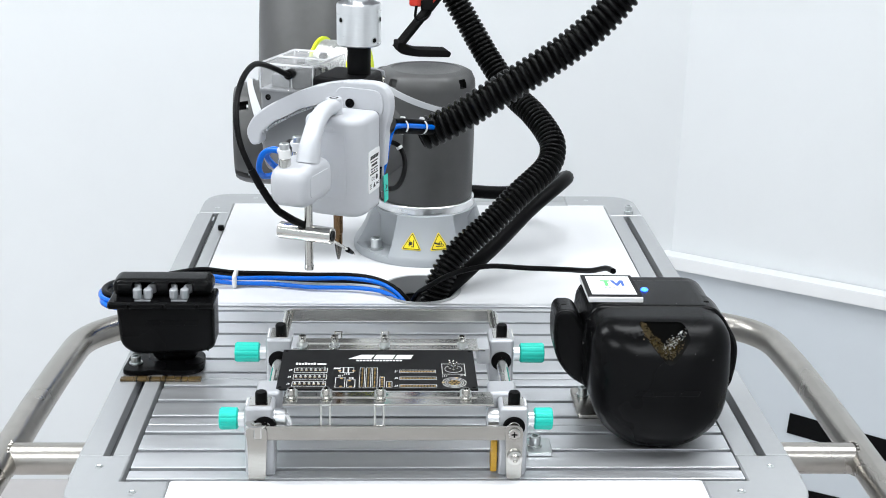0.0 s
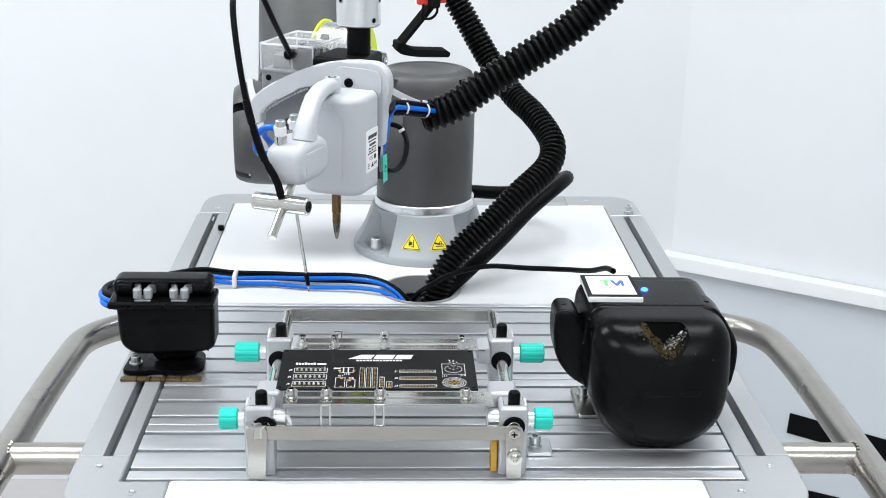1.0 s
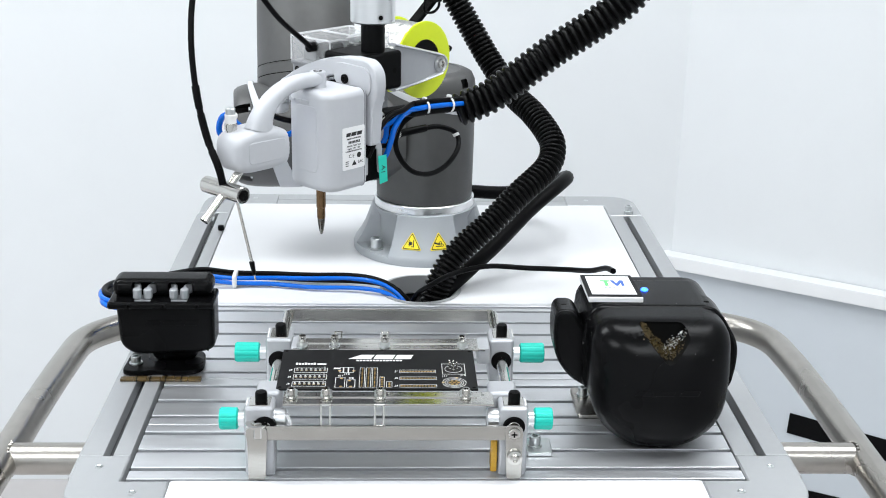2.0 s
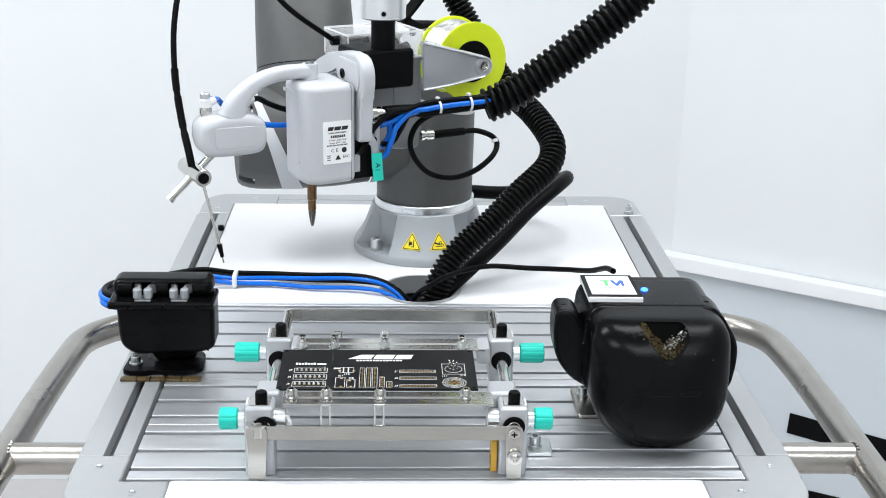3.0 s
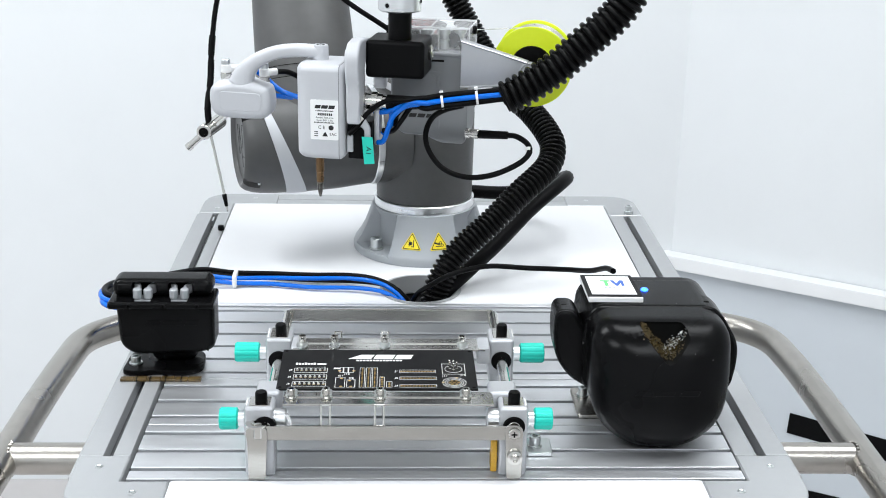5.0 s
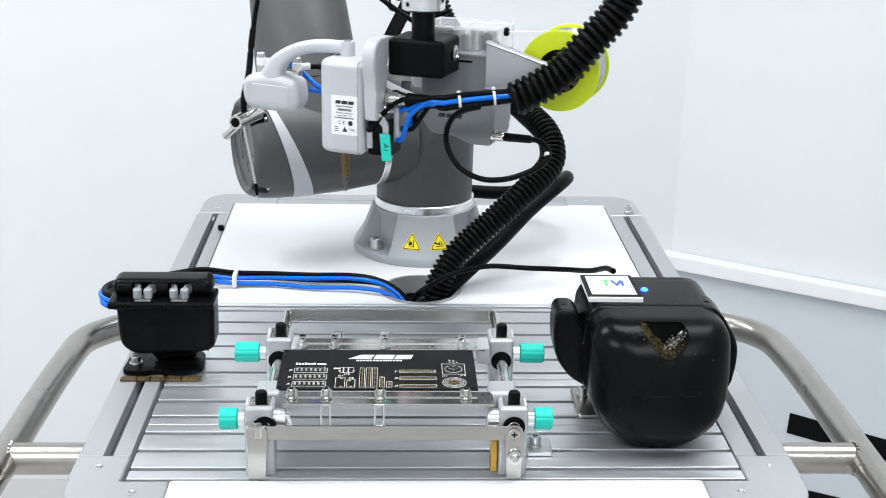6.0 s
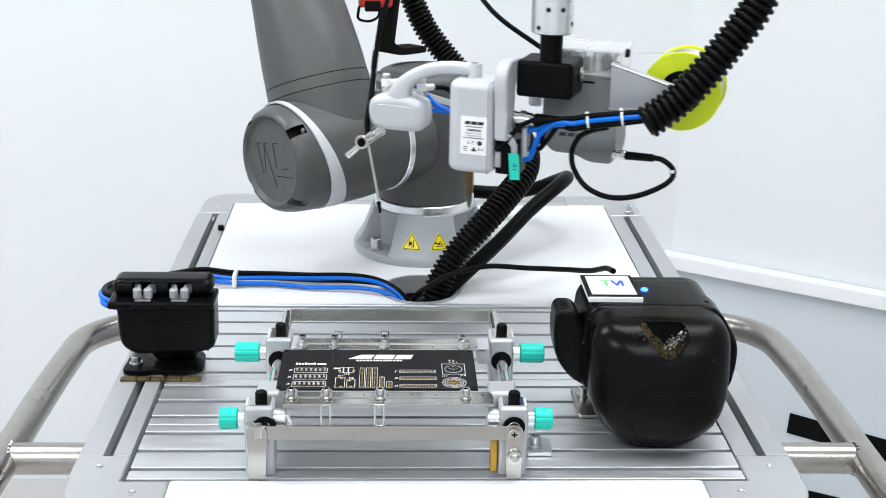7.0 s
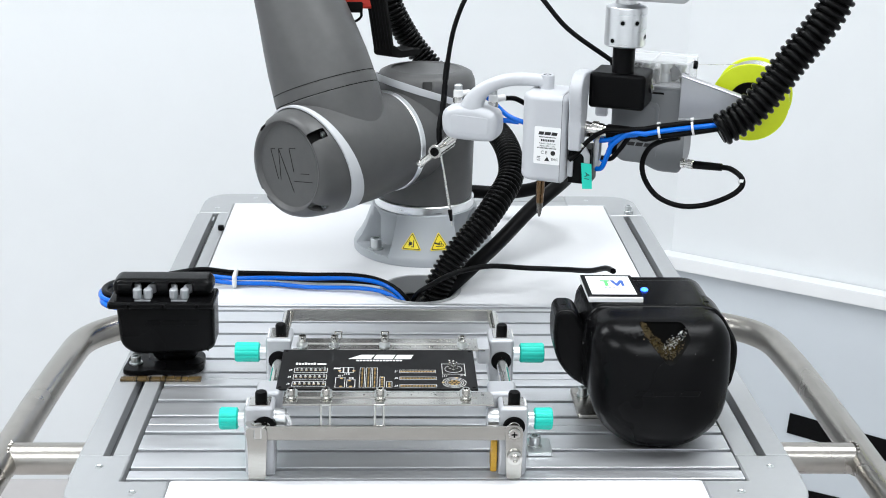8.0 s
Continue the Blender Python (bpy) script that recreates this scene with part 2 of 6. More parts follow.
def pillow(outline, depth, r, steps=6, m=None, bm=None, back=True):
    """An outline in x, y raised from 0 to depth whose rims are rounded by r, drawn inwards along its normals."""
    P = [Vector((x, y)) for x, y in outline]
    n = len(P)
    area = sum(P[i - 1].x * P[i].y - P[i].x * P[i - 1].y for i in range(n))
    inward = []
    for i in range(n):
        d = (P[(i + 1) % n] - P[i - 1]).normalized()
        inward.append(Vector((-d.y, d.x)) * (1 if area > 0 else -1))
    rows = [(r * (1 - math.sin(math.pi / 2 * k / steps)), r * (1 - math.cos(math.pi / 2 * k / steps))) for k in range(steps + 1)]
    if back:
        rows += [(a, depth - z) for a, z in reversed(rows)]
    else:
        rows.append((0, depth))
    b = bmesh.new()
    loops = [[b.verts.new((p.x + d.x * a, p.y + d.y * a, z)) for p, d in zip(P, inward)] for a, z in rows]
    for lo, hi in zip(loops, loops[1:]):
        for i in range(n):
            j = (i + 1) % n
            b.faces.new((lo[i], lo[j], hi[j], hi[i]))
    b.faces.new(loops[0]), b.faces.new(loops[-1])
    if m is not None:
        b.transform(m)
    return merge(bm, b)


def closed_curve(pts, n):
    """n points on a smooth closed 2D curve through pts."""
    k = len(pts)
    ring = [(x, y, 0) for x, y in pts]
    P = spline(ring[-2:] + ring + ring[:3], 40 * (k + 4))
    start = min(range(len(P)), key=lambda i: (P[i] - Vector(ring[0])).length if i < len(P) // 2 else 9)
    stop = min(range(len(P)), key=lambda i: (P[i] - Vector(ring[0])).length if i > len(P) // 2 else 9)
    return [tuple(P[start + (stop - start) * i // n][:2]) for i in range(n)]


def sweep(rows, seg=28, m=None, bm=None):
    """A bar bent in the (x, z) plane: rows of (x, z, half width, y, half depth); its section is a soft oval."""
    C = [Vector((r[0], 0, r[1])) for r in rows]
    fine = spline(C, 48)
    b, rings = bmesh.new(), []
    for i, p in enumerate(fine):
        d = (fine[min(i + 1, 47)] - fine[max(i - 1, 0)]).normalized()
        side = Vector((-d.z, 0, d.x))
        k = min(range(len(C) - 1), key=lambda j: (C[j] + C[j + 1] - 2 * p).length)
        f = min(1.0, max(0.0, (p - C[k]).dot(C[k + 1] - C[k]) / (C[k + 1] - C[k]).length_squared))
        w, y, e = (rows[k][q] + (rows[k + 1][q] - rows[k][q]) * f for q in (2, 3, 4))
        ring = []
        for a in (2 * math.pi * q / seg for q in range(seg)):
            c, t = math.cos(a), math.sin(a)
            ring.append(b.verts.new(p + side * w * math.copysign(abs(c) ** 0.75, c) + Vector((0, y + e * math.copysign(abs(t) ** 0.75, t), 0))))
        rings.append(ring)
    for a, c in zip(rings, rings[1:]):
        for i in range(seg):
            j = (i + 1) % seg
            b.faces.new((a[i], a[j], c[j], c[i]))
    b.faces.new(rings[0]), b.faces.new(rings[-1])
    if m is not None:
        b.transform(m)
    return merge(bm, b)


# places a slab drawn in (x, z) so that it stands upright facing -y, from y0 backwards
def upright(y0, x=0.0, z=0.0):
    return Matrix.Translation((x, y0, z)) @ Matrix(((1, 0, 0, 0), (0, 0, 1, 0), (0, 1, 0, 0), (0, 0, 0, 1)))


def lettering(text, size, m, mat, name, parent, depth=0.0001):
    cu = bpy.data.curves.new("lettering_tmp", "FONT")
    cu.body, cu.size, cu.extrude, cu.align_x, cu.align_y = text, size, depth, "CENTER", "CENTER"
    cu.resolution_u = 2
    tmp = bpy.data.objects.new("lettering_tmp", cu)
    scene.collection.objects.link(tmp)
    bpy.context.view_layer.update()
    me = bpy.data.meshes.new_from_object(tmp.evaluated_get(bpy.context.evaluated_depsgraph_get()))
    bpy.data.objects.remove(tmp)
    bpy.data.curves.remove(cu)
    me.transform(m)
    me.materials.clear()
    me.materials.append(mat)
    ob = new(name, me)
    ob.parent = parent
    return ob


def socket_screw(r=0.004, h=0.005, washer=True):
    """Cap screw standing on z = 0, with a hexagon socket."""
    bm = lathe([(r * 1.6, 0), (r * 1.6, h * 0.18), (r, h * 0.2), (r, h), (r * 0.92, h * 1.08), (r * 0.55, h * 1.08), (r * 0.5, h * 0.5), (0, h * 0.5)] if washer
               else [(r, 0), (r, h * 0.9), (r * 0.9, h), (r * 0.55, h), (r * 0.5, h * 0.5), (0, h * 0.5)], 18)
    return bm


def cut(ob, cutter):
    """Takes the mesh cutter out of ob and throws the cutter away."""
    cutter.parent = ob.parent
    mod = ob.modifiers.new("cut", "BOOLEAN")
    mod.operation, mod.object, mod.solver = "DIFFERENCE", cutter, "EXACT"
    bpy.context.view_layer.update()
    me = bpy.data.meshes.new_from_object(ob.evaluated_get(bpy.context.evaluated_depsgraph_get()))
    ob.modifiers.clear()
    ob.data = me
    bpy.data.objects.remove(cutter)
    if M_HOLE_SHADE.name not in [m.name for m in me.materials if m]:
        me.materials.append(M_HOLE_SHADE)
    shade(me, 40)


# ---- setting ----
def wall(name, p, q, z0, z1, thick, mat, label):
    p, q = Vector(p), Vector(q)
    d = (q - p)
    L = d.length
    ang = math.degrees(math.atan2(d.y, d.x))
    bm = box(0, L, 0, thick, z0, z1)
    ob = finish(name, bm, mat)
    ob.matrix_basis = Matrix.Translation((p.x, p.y, 0)) @ pose(0, 0, 0, 0, 0, ang)
    return tagged(ob, label, "wall", kind="structure")


def build_room():
    east = SIDE_A + SIDE_U * 2.6
    wall("wall_north", (-2.8, NORTH_Y, 0), SIDE_A, FLOOR_Z, CEIL_Z, 0.1, M_WALL, "white painted plaster wall behind the robot cart")
    wall("wall_northeast", SIDE_A, east, FLOOR_Z, CEIL_Z, 0.1, M_WALL, "white painted plaster wall at an angle beside the cart")
    wall("wall_east", east, (east.x, -3.0, 0), FLOOR_Z, CEIL_Z, 0.1, M_WALL, "white painted plaster wall of the room")
    wall("wall_south", (east.x, -3.0, 0), (-2.8, -3.0, 0), FLOOR_Z, CEIL_Z, 0.1, M_WALL, "white painted plaster wall behind the camera")
    wall("wall_west", (-2.8, -3.0, 0), (-2.8, NORTH_Y, 0), FLOOR_Z, CEIL_Z, 0.1, M_WALL, "white painted plaster side wall")
    f = finish("floor", box(-3.0, east.x + 0.2, -3.2, NORTH_Y + 0.2, FLOOR_Z - 0.05, FLOOR_Z), M_FLOOR)
    tagged(f, "pale vinyl floor of the white room", "floor", kind="structure")
    f = finish("ceiling", box(-3.0, east.x + 0.2, -3.2, NORTH_Y + 0.2, CEIL_Z, CEIL_Z + 0.05), M_CEIL)
    tagged(f, "white painted ceiling with light panels", "ceiling", kind="structure")
    m = Matrix.Translation(SIDE_A) @ pose(0, 0, 0, 0, 0, SIDE_ANGLE)
    w = finish("wall_boarding", box(0.004, 2.58, -0.012, -0.002, FLOOR_Z, -0.4265), M_PANEL_WALL)
    w.matrix_basis = m
    tagged(w, "pale blue-grey lower wall boarding under white trunking", "wall", kind="structure")
    bm = box(-0.02, 2.58, -0.038, -0.002, -0.4245, -0.3945, 0.0025)
    t = finish("trim", bm, M_TRUNK)
    t.matrix_basis = m
    tagged(t, "white plastic cable trunking along the wall", "trunking", kind="structure")
    for u, du, z0, dz, a in ((0.292, 0.55, -0.748, 0.047, 2.5), (0.33, 0.5, -0.918, 0.047, -2.0)):
        s = finish("tape_strip", box(0, du, -0.0145, -0.0125, 0, dz, m=pose(0, 0, 0, 0, a, 0)), M_TAPE)
        s.matrix_basis = m @ Matrix.Translation((u, 0, z0))
        tagged(s, "strip of black tape on the lower wall boarding", "tape")
    c = finish("wall_cable", tube([(-1.02, NORTH_Y - 0.02, -0.30), (-1.0, NORTH_Y - 0.02, -0.48), (-0.965, NORTH_Y - 0.03, -0.66), (-0.93, NORTH_Y - 0.06, -0.82), (-0.85, NORTH_Y - 0.12, -0.944), (-0.6, NORTH_Y - 0.2, -0.944)], 0.004, 50, 10), M_TRUNK)
    tagged(c, "thin pale cable hanging down the white wall", "cable")
    for x, y, watts in PANELS:
        lamp = thing("ceiling_light", "square white ceiling light panel, switched on", "ceiling light", Matrix.Translation((x, y, CEIL_Z)), group="ceiling lights")
        part("frame", box(-0.6, 0.6, -0.3, 0.3, -0.03, 0, 0.004), M_WHITE, lamp)
        part("diffuser", box(-0.575, 0.575, -0.275, 0.275, -0.036, -0.031), M_LAMP, lamp)


build_room()


# ---- work table ----
XL, XR, YB = -0.2662, 0.3077, 0.778
GROOVES = [0.018 + 0.0305 * k for k in range(12)]


def build_table():
    t = thing("cart_table", "aluminium-framed mobile work table with white top and slotted plate", "table")
    # slotted plate: one plank between each pair of grooves
    # slots between the ribs, and two fine joints where the extrusions meet
    gaps = sorted([(0.0, 0.0022)] + [(g, 0.0024) for g in GROOVES] + [(0.0942, 0.0005), (0.1868, 0.0005), (0.3655, 0.0022)])
    for (a, ga), (b, gb) in zip(gaps, gaps[1:]):
        part("plank", box(-0.2225, 0.2625, a + ga, b - gb, -0.012, 0.0, 0.001, 2), M_ALU, t)
    # bed coloured darker than the planks, for shade in grooves and end gaps
    part("plate_bed", box(-0.224, 0.264, -0.001, 0.366, -0.026, -0.0085), M_ALU_SHADED, t, "aluminium groove bottoms, coloured dark for the shade")
    part("plate_edge", box(-0.224, 0.264, 0.3657, 0.3712, -0.02, 0.0015, 0.0006, 1), M_ALU, t)
    # white top with the round cable opening
    hx, hy, hr = 0.0135, 0.4165, 0.0415
    bm = bmesh.new()
    x0, x1, y0, y1 = -0.2248, 0.2622, 0.3718, 0.7322
    ring = [(hx + hr * math.cos(a), hy + hr * math.sin(a)) for a in [2 * math.pi * i / 64 for i in range(64)]]

    def border(a):
        c, s = math.cos(a), math.sin(a)
        k = min([(x1 - hx) / c if c > 1e-6 else 9, (x0 - hx) / c if c < -1e-6 else 9, (y1 - hy) / s if s > 1e-6 else 9, (y0 - hy) / s if s < -1e-6 else 9])
        return hx + c * k, hy + s * k

    angles = sorted([2 * math.pi * i / 64 for i in range(64)] + [math.atan2(y - hy, x - hx) % (2 * math.pi) for x in (x0, x1) for y in (y0, y1)])
    top = []
    for a in angles:
        ox, oy = border(a)
        top.append([bm.verts.new((hx + hr * math.cos(a), hy + hr * math.sin(a), z)) for z in (-0.02, 0.0)] + [bm.verts.new((ox, oy, z)) for z in (0.0, -0.02)])
    for p, q in zip(top, top[1:] + top[:1]):
        for i in range(4):
            bm.faces.new((p[i], q[i], q[(i + 1) % 4], p[(i + 1) % 4]))
    part("worktop", bm, M_TABLE, t, "white laminate top with a round cable opening")
    bm = bmesh.new()
    b = lathe([(hr - 0.0015, -0.018), (hr + 0.0005, -0.0005), (hr + 0.0028, 0.0006), (hr + 0.003, 0.0012), (hr - 0.001, 0.0016), (hr - 0.003, -0.018)], 64, Matrix.Translation((hx, hy, 0)), hollow=True)
    part("grommet", b, M_ALU_FRAME, t, "grey ring round the cable opening")
    part("cable_well", lathe([(0.0, -0.075), (hr + 0.012, -0.075), (hr + 0.012, -0.021)], 40, Matrix.Translation((hx, hy, 0))), M_BLACK, t, "dark cavity under the opening")
    # side rails with a long slot, corner plates, back rail
    for s, xo, xi in ((-1, XL, -0.2262), (1, XR, 0.2636)):
        so, si = (xo + 0.0185, xo + 0.0258) if s < 0 else (xo - 0.0258, xo - 0.0185)
        if s < 0:
            bars = ((xo, so), (si, xi))
        else:
            bars = ((xi, so), (si, xo))
        for k, (p, q) in enumerate(bars):
            part("side_rail", box(p, q, 0.0405, 0.692, -0.03, 0.0, 0.0012), M_ALU_FRAME, t)
        # slot bottom in the same darkened colour, for the shade inside the rail
        part("rail_slot", box(so + 0.0003, si - 0.0003, 0.0405, 0.692, -0.03, -0.011), M_ALU_SHADED, t)
        part("rail_lip", box(xo - 0.0035 if s < 0 else xo + 0.0005, xo - 0.0005 if s < 0 else xo + 0.0035, 0.012, 0.70, -0.05, -0.004, 0.001, 1), M_ALU_FRAME, t)
    def corner(pts, rs):
        return slab(rounded(pts, rs, 8), 0.03, 0.0012, 1, Matrix.Translation((0, 0, -0.03)))
    part("corner_plate", corner([(XL, 0.0402), (XL, -0.044), (-0.1888, -0.044), (-0.1888, -0.0008), (-0.2262, -0.0008), (-0.2262, 0.0402)], [0, 0.038, 0, 0, 0, 0]), M_ALU_FRAME, t)
    part("corner_plate", corner([(XR, 0.0402), (0.2636, 0.0402), (0.2636, -0.0008), (0.2278, -0.0008), (0.2278, -0.044), (XR, -0.044)], [0, 0, 0, 0, 0, 0.038]), M_ALU_FRAME, t)
    part("corner_plate", corner([(XL, 0.6923), (-0.2262, 0.6923), (-0.2262, 0.7333), (-0.17, 0.7333), (-0.17, YB), (XL, YB)], [0, 0, 0, 0, 0, 0.05]), M_ALU_FRAME, t)
    part("corner_plate", corner([(XR, 0.6923), (XR, YB), (0.215, YB), (0.215, 0.7333), (0.2636, 0.7333), (0.2636, 0.6923)], [0, 0.05, 0, 0, 0, 0]), M_ALU_FRAME, t)
    part("back_rail", box(-0.1697, 0.2147, 0.7333, 0.752, -0.03, -0.0003, 0.001), M_ALU_FRAME, t)
    part("back_rail", box(-0.1697, 0.2147, 0.7535, YB, -0.03, -0.0003, 0.001), M_ALU_FRAME, t)
    part("front_panel", box(-0.1884, 0.2274, -0.044, -0.0012, -0.03, 0.0015, 0.003), M_TABLE, t, "white front panel of the table")
    for x, y in ((-0.2475, 0.022), (-0.214, -0.018), (0.2875, 0.022), (0.254, -0.018), (-0.245, 0.712), (-0.2, 0.757), (0.243, 0.757)):
        part("screw", lathe([(0.0032, 0), (0.0032, 0.0004), (0.002, 0.0007), (0.0012, 0.0002), (0, 0.0002)], 14, Matrix.Translation((x, y, 0))), M_ZINC, t)
    # legs and lower shelf below, so that the table stands
    for x in (XL + 0.03, XR - 0.03):
        for y in (0.0, 0.74):
            part("leg", box(x - 0.02, x + 0.02, y - 0.02, y + 0.02, FLOOR_Z, -0.03, 0.002), M_ALU_FRAME, t)
    part("cabinet_panel", box(XL + 0.03, XR - 0.03, 0.0, 0.74, -0.7, -0.08, 0.004), M_WHITE, t)
    part("apron", box(XL + 0.012, XR - 0.012, -0.030, YB - 0.002, -0.08, -0.031, 0.003), M_ALU_FRAME, t)
    # slot nuts and screw in the back corner slot
    part("clamp_screw", lathe([(0.006, 0), (0.006, 0.004), (0.0045, 0.0045), (0.0045, 0.010), (0.0025, 0.0105), (0.0022, 0.007), (0, 0.007)], 18, Matrix.Translation((0.2905, 0.70, 0))), M_ZINC, t, "zinc-plated cap screw")
    part("slot_nut", box(-0.2475, -0.2445, 0.668, 0.686, -0.016, -0.003, 0.001), M_ZINC, t)
    part("rubber_stop", lathe([(0.0035, 0), (0.004, 0.002), (0.0035, 0.006), (0, 0.007)], 14, Matrix.Translation((-0.2285, 0.62, 0))), M_BLACK, t)
    # tubular handles
    z = -0.03
    right = [(0.296, 0.3985), (0.325, 0.3975), (0.346, 0.389), (0.3690, 0.3715), (0.3830, 0.3450), (0.3878, 0.305), (0.390, 0.264), (0.3910, 0.194), (0.391, 0.121), (0.3905, 0.0), (0.390, -0.11), (0.385, -0.16), (0.36, -0.19), (0.32, -0.20)]
    left = [(-0.26, 0.394), (-0.288, 0.391), (-0.307, 0.3785), (-0.3265, 0.3580), (-0.3365, 0.3340), (-0.3390, 0.303), (-0.3415, 0.248), (-0.3432, 0.178), (-0.3436, 0.128), (-0.345, 0.0), (-0.345, -0.11), (-0.34, -0.16), (-0.32, -0.19), (-0.28, -0.20)]
    for pts, stub in ((right, ((0.302, 0.0915, z), (0.3815, 0.0905, z))), (left, ((-0.262, 0.0905, z), (-0.336, 0.0905, z)))):
        h = part("handle", tube([(x, y, z) for x, y in pts], 0.0138, 90, 28), M_STEEL, t, "bent stainless steel tube handle")
        part("handle_stub", rod(*stub, 0.0135, 28), M_STEEL, h)
        bm = bmesh.new()
        rnd = random.Random(3)
        sx = stub[1][0] + (0.0015 if stub[1][0] > 0 else -0.0015)
        for i in range(22):
            a = 2 * math.pi * i / 22
            c = Vector((sx + rnd.uniform(-0.001, 0.001), stub[1][1] + 0.0138 * math.cos(a), z + 0.0138 * math.sin(a)))
            bmesh.ops.create_icosphere(bm, subdivisions=1, radius=rnd.uniform(0.0014, 0.0022), matrix=Matrix.Translation(c))
        part("weld_bead", bm, M_STEEL, h)
    return t


build_table()


# ---- robot base ----
BX, BY = 0.020, 0.5696


def build_base():
    r = thing("pedestal_mount", "light grey cast robot pedestal bolted to the white top", "robot pedestal", Matrix.Translation((BX, BY, 0)))
    prof = [(0.0, 0), (0.0815, 0), (0.083, 0.001), (0.083, 0.007), (0.0815, 0.011), (0.076, 0.0185), (0.070, 0.030), (0.0655, 0.042), (0.0615, 0.0535), (0.0595, 0.0545), (0.0, 0.0545)]
    bm = lathe(prof, 128)
    # pockets for the four bolts: the skin is drawn inwards
    for v in bm.verts:
        rad = math.hypot(v.co.x, v.co.y)
        if rad < 0.05 or v.co.z < 0.009:
            continue
        a = math.degrees(math.atan2(v.co.y, v.co.x))
        for c in (-135 - 8, -45 + 8, 45, 135):
            d = abs((a - c + 180) % 360 - 180)
            f = max(0.0, min(1.0, (21 - d) / 2.5))
            f = f * f * (3 - 2 * f)
            depth = max(0.0, min(1.0, (0.054 - v.co.z) / 0.006))
            target = 0.0545
            k = 1 - f * depth * max(0.0, (rad - target)) / rad
            v.co.x *= k
            v.co.y *= k
    part("body", bm, M_BASE, r)
    part("foot_ring", lathe([(0.0, 0.0002), (0.0832, 0.0002), (0.0834, 0.006), (0.0822, 0.0092), (0.0, 0.0092)], 96), M_BASE, r)
    for c in (-143, -37, 45, 135):
        x, y = 0.0705 * math.cos(radians(c)), 0.0705 * math.sin(radians(c))
        b = lathe([(0.0085, 0), (0.0085, 0.0016), (0.0065, 0.0017), (0.0065, 0.0125), (0.0058, 0.0133), (0.0037, 0.0133), (0.0033, 0.006), (0, 0.006)], 22, Matrix.Translation((x, y, 0.0093)))
        part("bolt", b, M_ZINC, r, "zinc-plated cap bolt")
    part("ring", lathe([(0.0, 0.0543), (0.0584, 0.0543), (0.0588, 0.055), (0.0588, 0.0632), (0.058, 0.064), (0.0, 0.064)], 96), M_POLISH, r, "bright turned aluminium ring")
    # two warning triangles that follow the flared skin
    for px, glyph in ((-0.0145, 0), (0.0155, 1)):
        ang = -90 + math.degrees(px / 0.069)
        m = pose(0, 0, 0, 0, 0, ang + 90) @ Matrix.Translation((0, -0.0722, 0.0275)) @ pose(0, 0, 0, 90 - 24, 0, 0)
        tri = rounded([(-0.0105, -0.009), (0.0105, -0.009), (0, 0.0095)], 0.002, 3)
        s = part("warning_sign", slab(tri, 0.0012, 0, m=m @ Matrix.Translation((0, 0, -0.0006))), M_INK, r, "yellow triangular warning sticker")
        tri2 = rounded([(-0.0092, -0.0083), (0.0092, -0.0083), (0, 0.008)], 0.0016, 3)
        part("sign_face", slab(tri2, 0.0003, 0, m=m @ Matrix.Translation((0, 0, 0.0006))), M_SIGN, s)
        part("sign_rim", slab(rounded([(-0.0118, -0.0098), (0.0118, -0.0098), (0, 0.0112)], 0.0022, 3), 0.001, 0, m=m @ Matrix.Translation((0, 0, -0.0006))), M_SIGN, s)
        g = bmesh.new()
        k = m @ Matrix.Translation((0, -0.0025, 0.0009))
        if glyph == 0:
            box(-0.003, 0.0005, -0.002, 0.0018, 0, 0.0002, m=k, bm=g)
            box(0.0018, 0.0028, -0.004, 0.0045, 0, 0.0002, m=k, bm=g)
            for a in (-50, -25, 25, 50):
                box(-0.0046, -0.0016, -0.0003, 0.0003, 0, 0.0002, m=k @ pose(0, 0, 0, 0, 0, a), bm=g)
            box(-0.0005, 0.003, -0.0042, -0.0032, 0, 0.0002, m=k, bm=g)
        else:
            for cx, cy, rr in ((0.0012, 0.001, 0.0018), (0.003, -0.0018, 0.0018)):
                lathe([(rr * 0.6, 0), (rr, 0), (rr, 0.0002), (rr * 0.6, 0.0002)], 14, k @ Matrix.Translation((cx, cy, 0)), g, hollow=True)
            box(-0.0055, 0.0005, -0.0016, 0.0002, 0, 0.0002, m=k @ pose(0, 0, 0, 0, 0, -18), bm=g)
            box(-0.0045, 0.0015, -0.0034, -0.0024, 0, 0.0002, m=k, bm=g)
        part("sign_pictogram", g, M_INK, s)


build_base()


# ---- robot arm: turns on its base; local x runs out along the shoulder ----
Z2 = 0.140


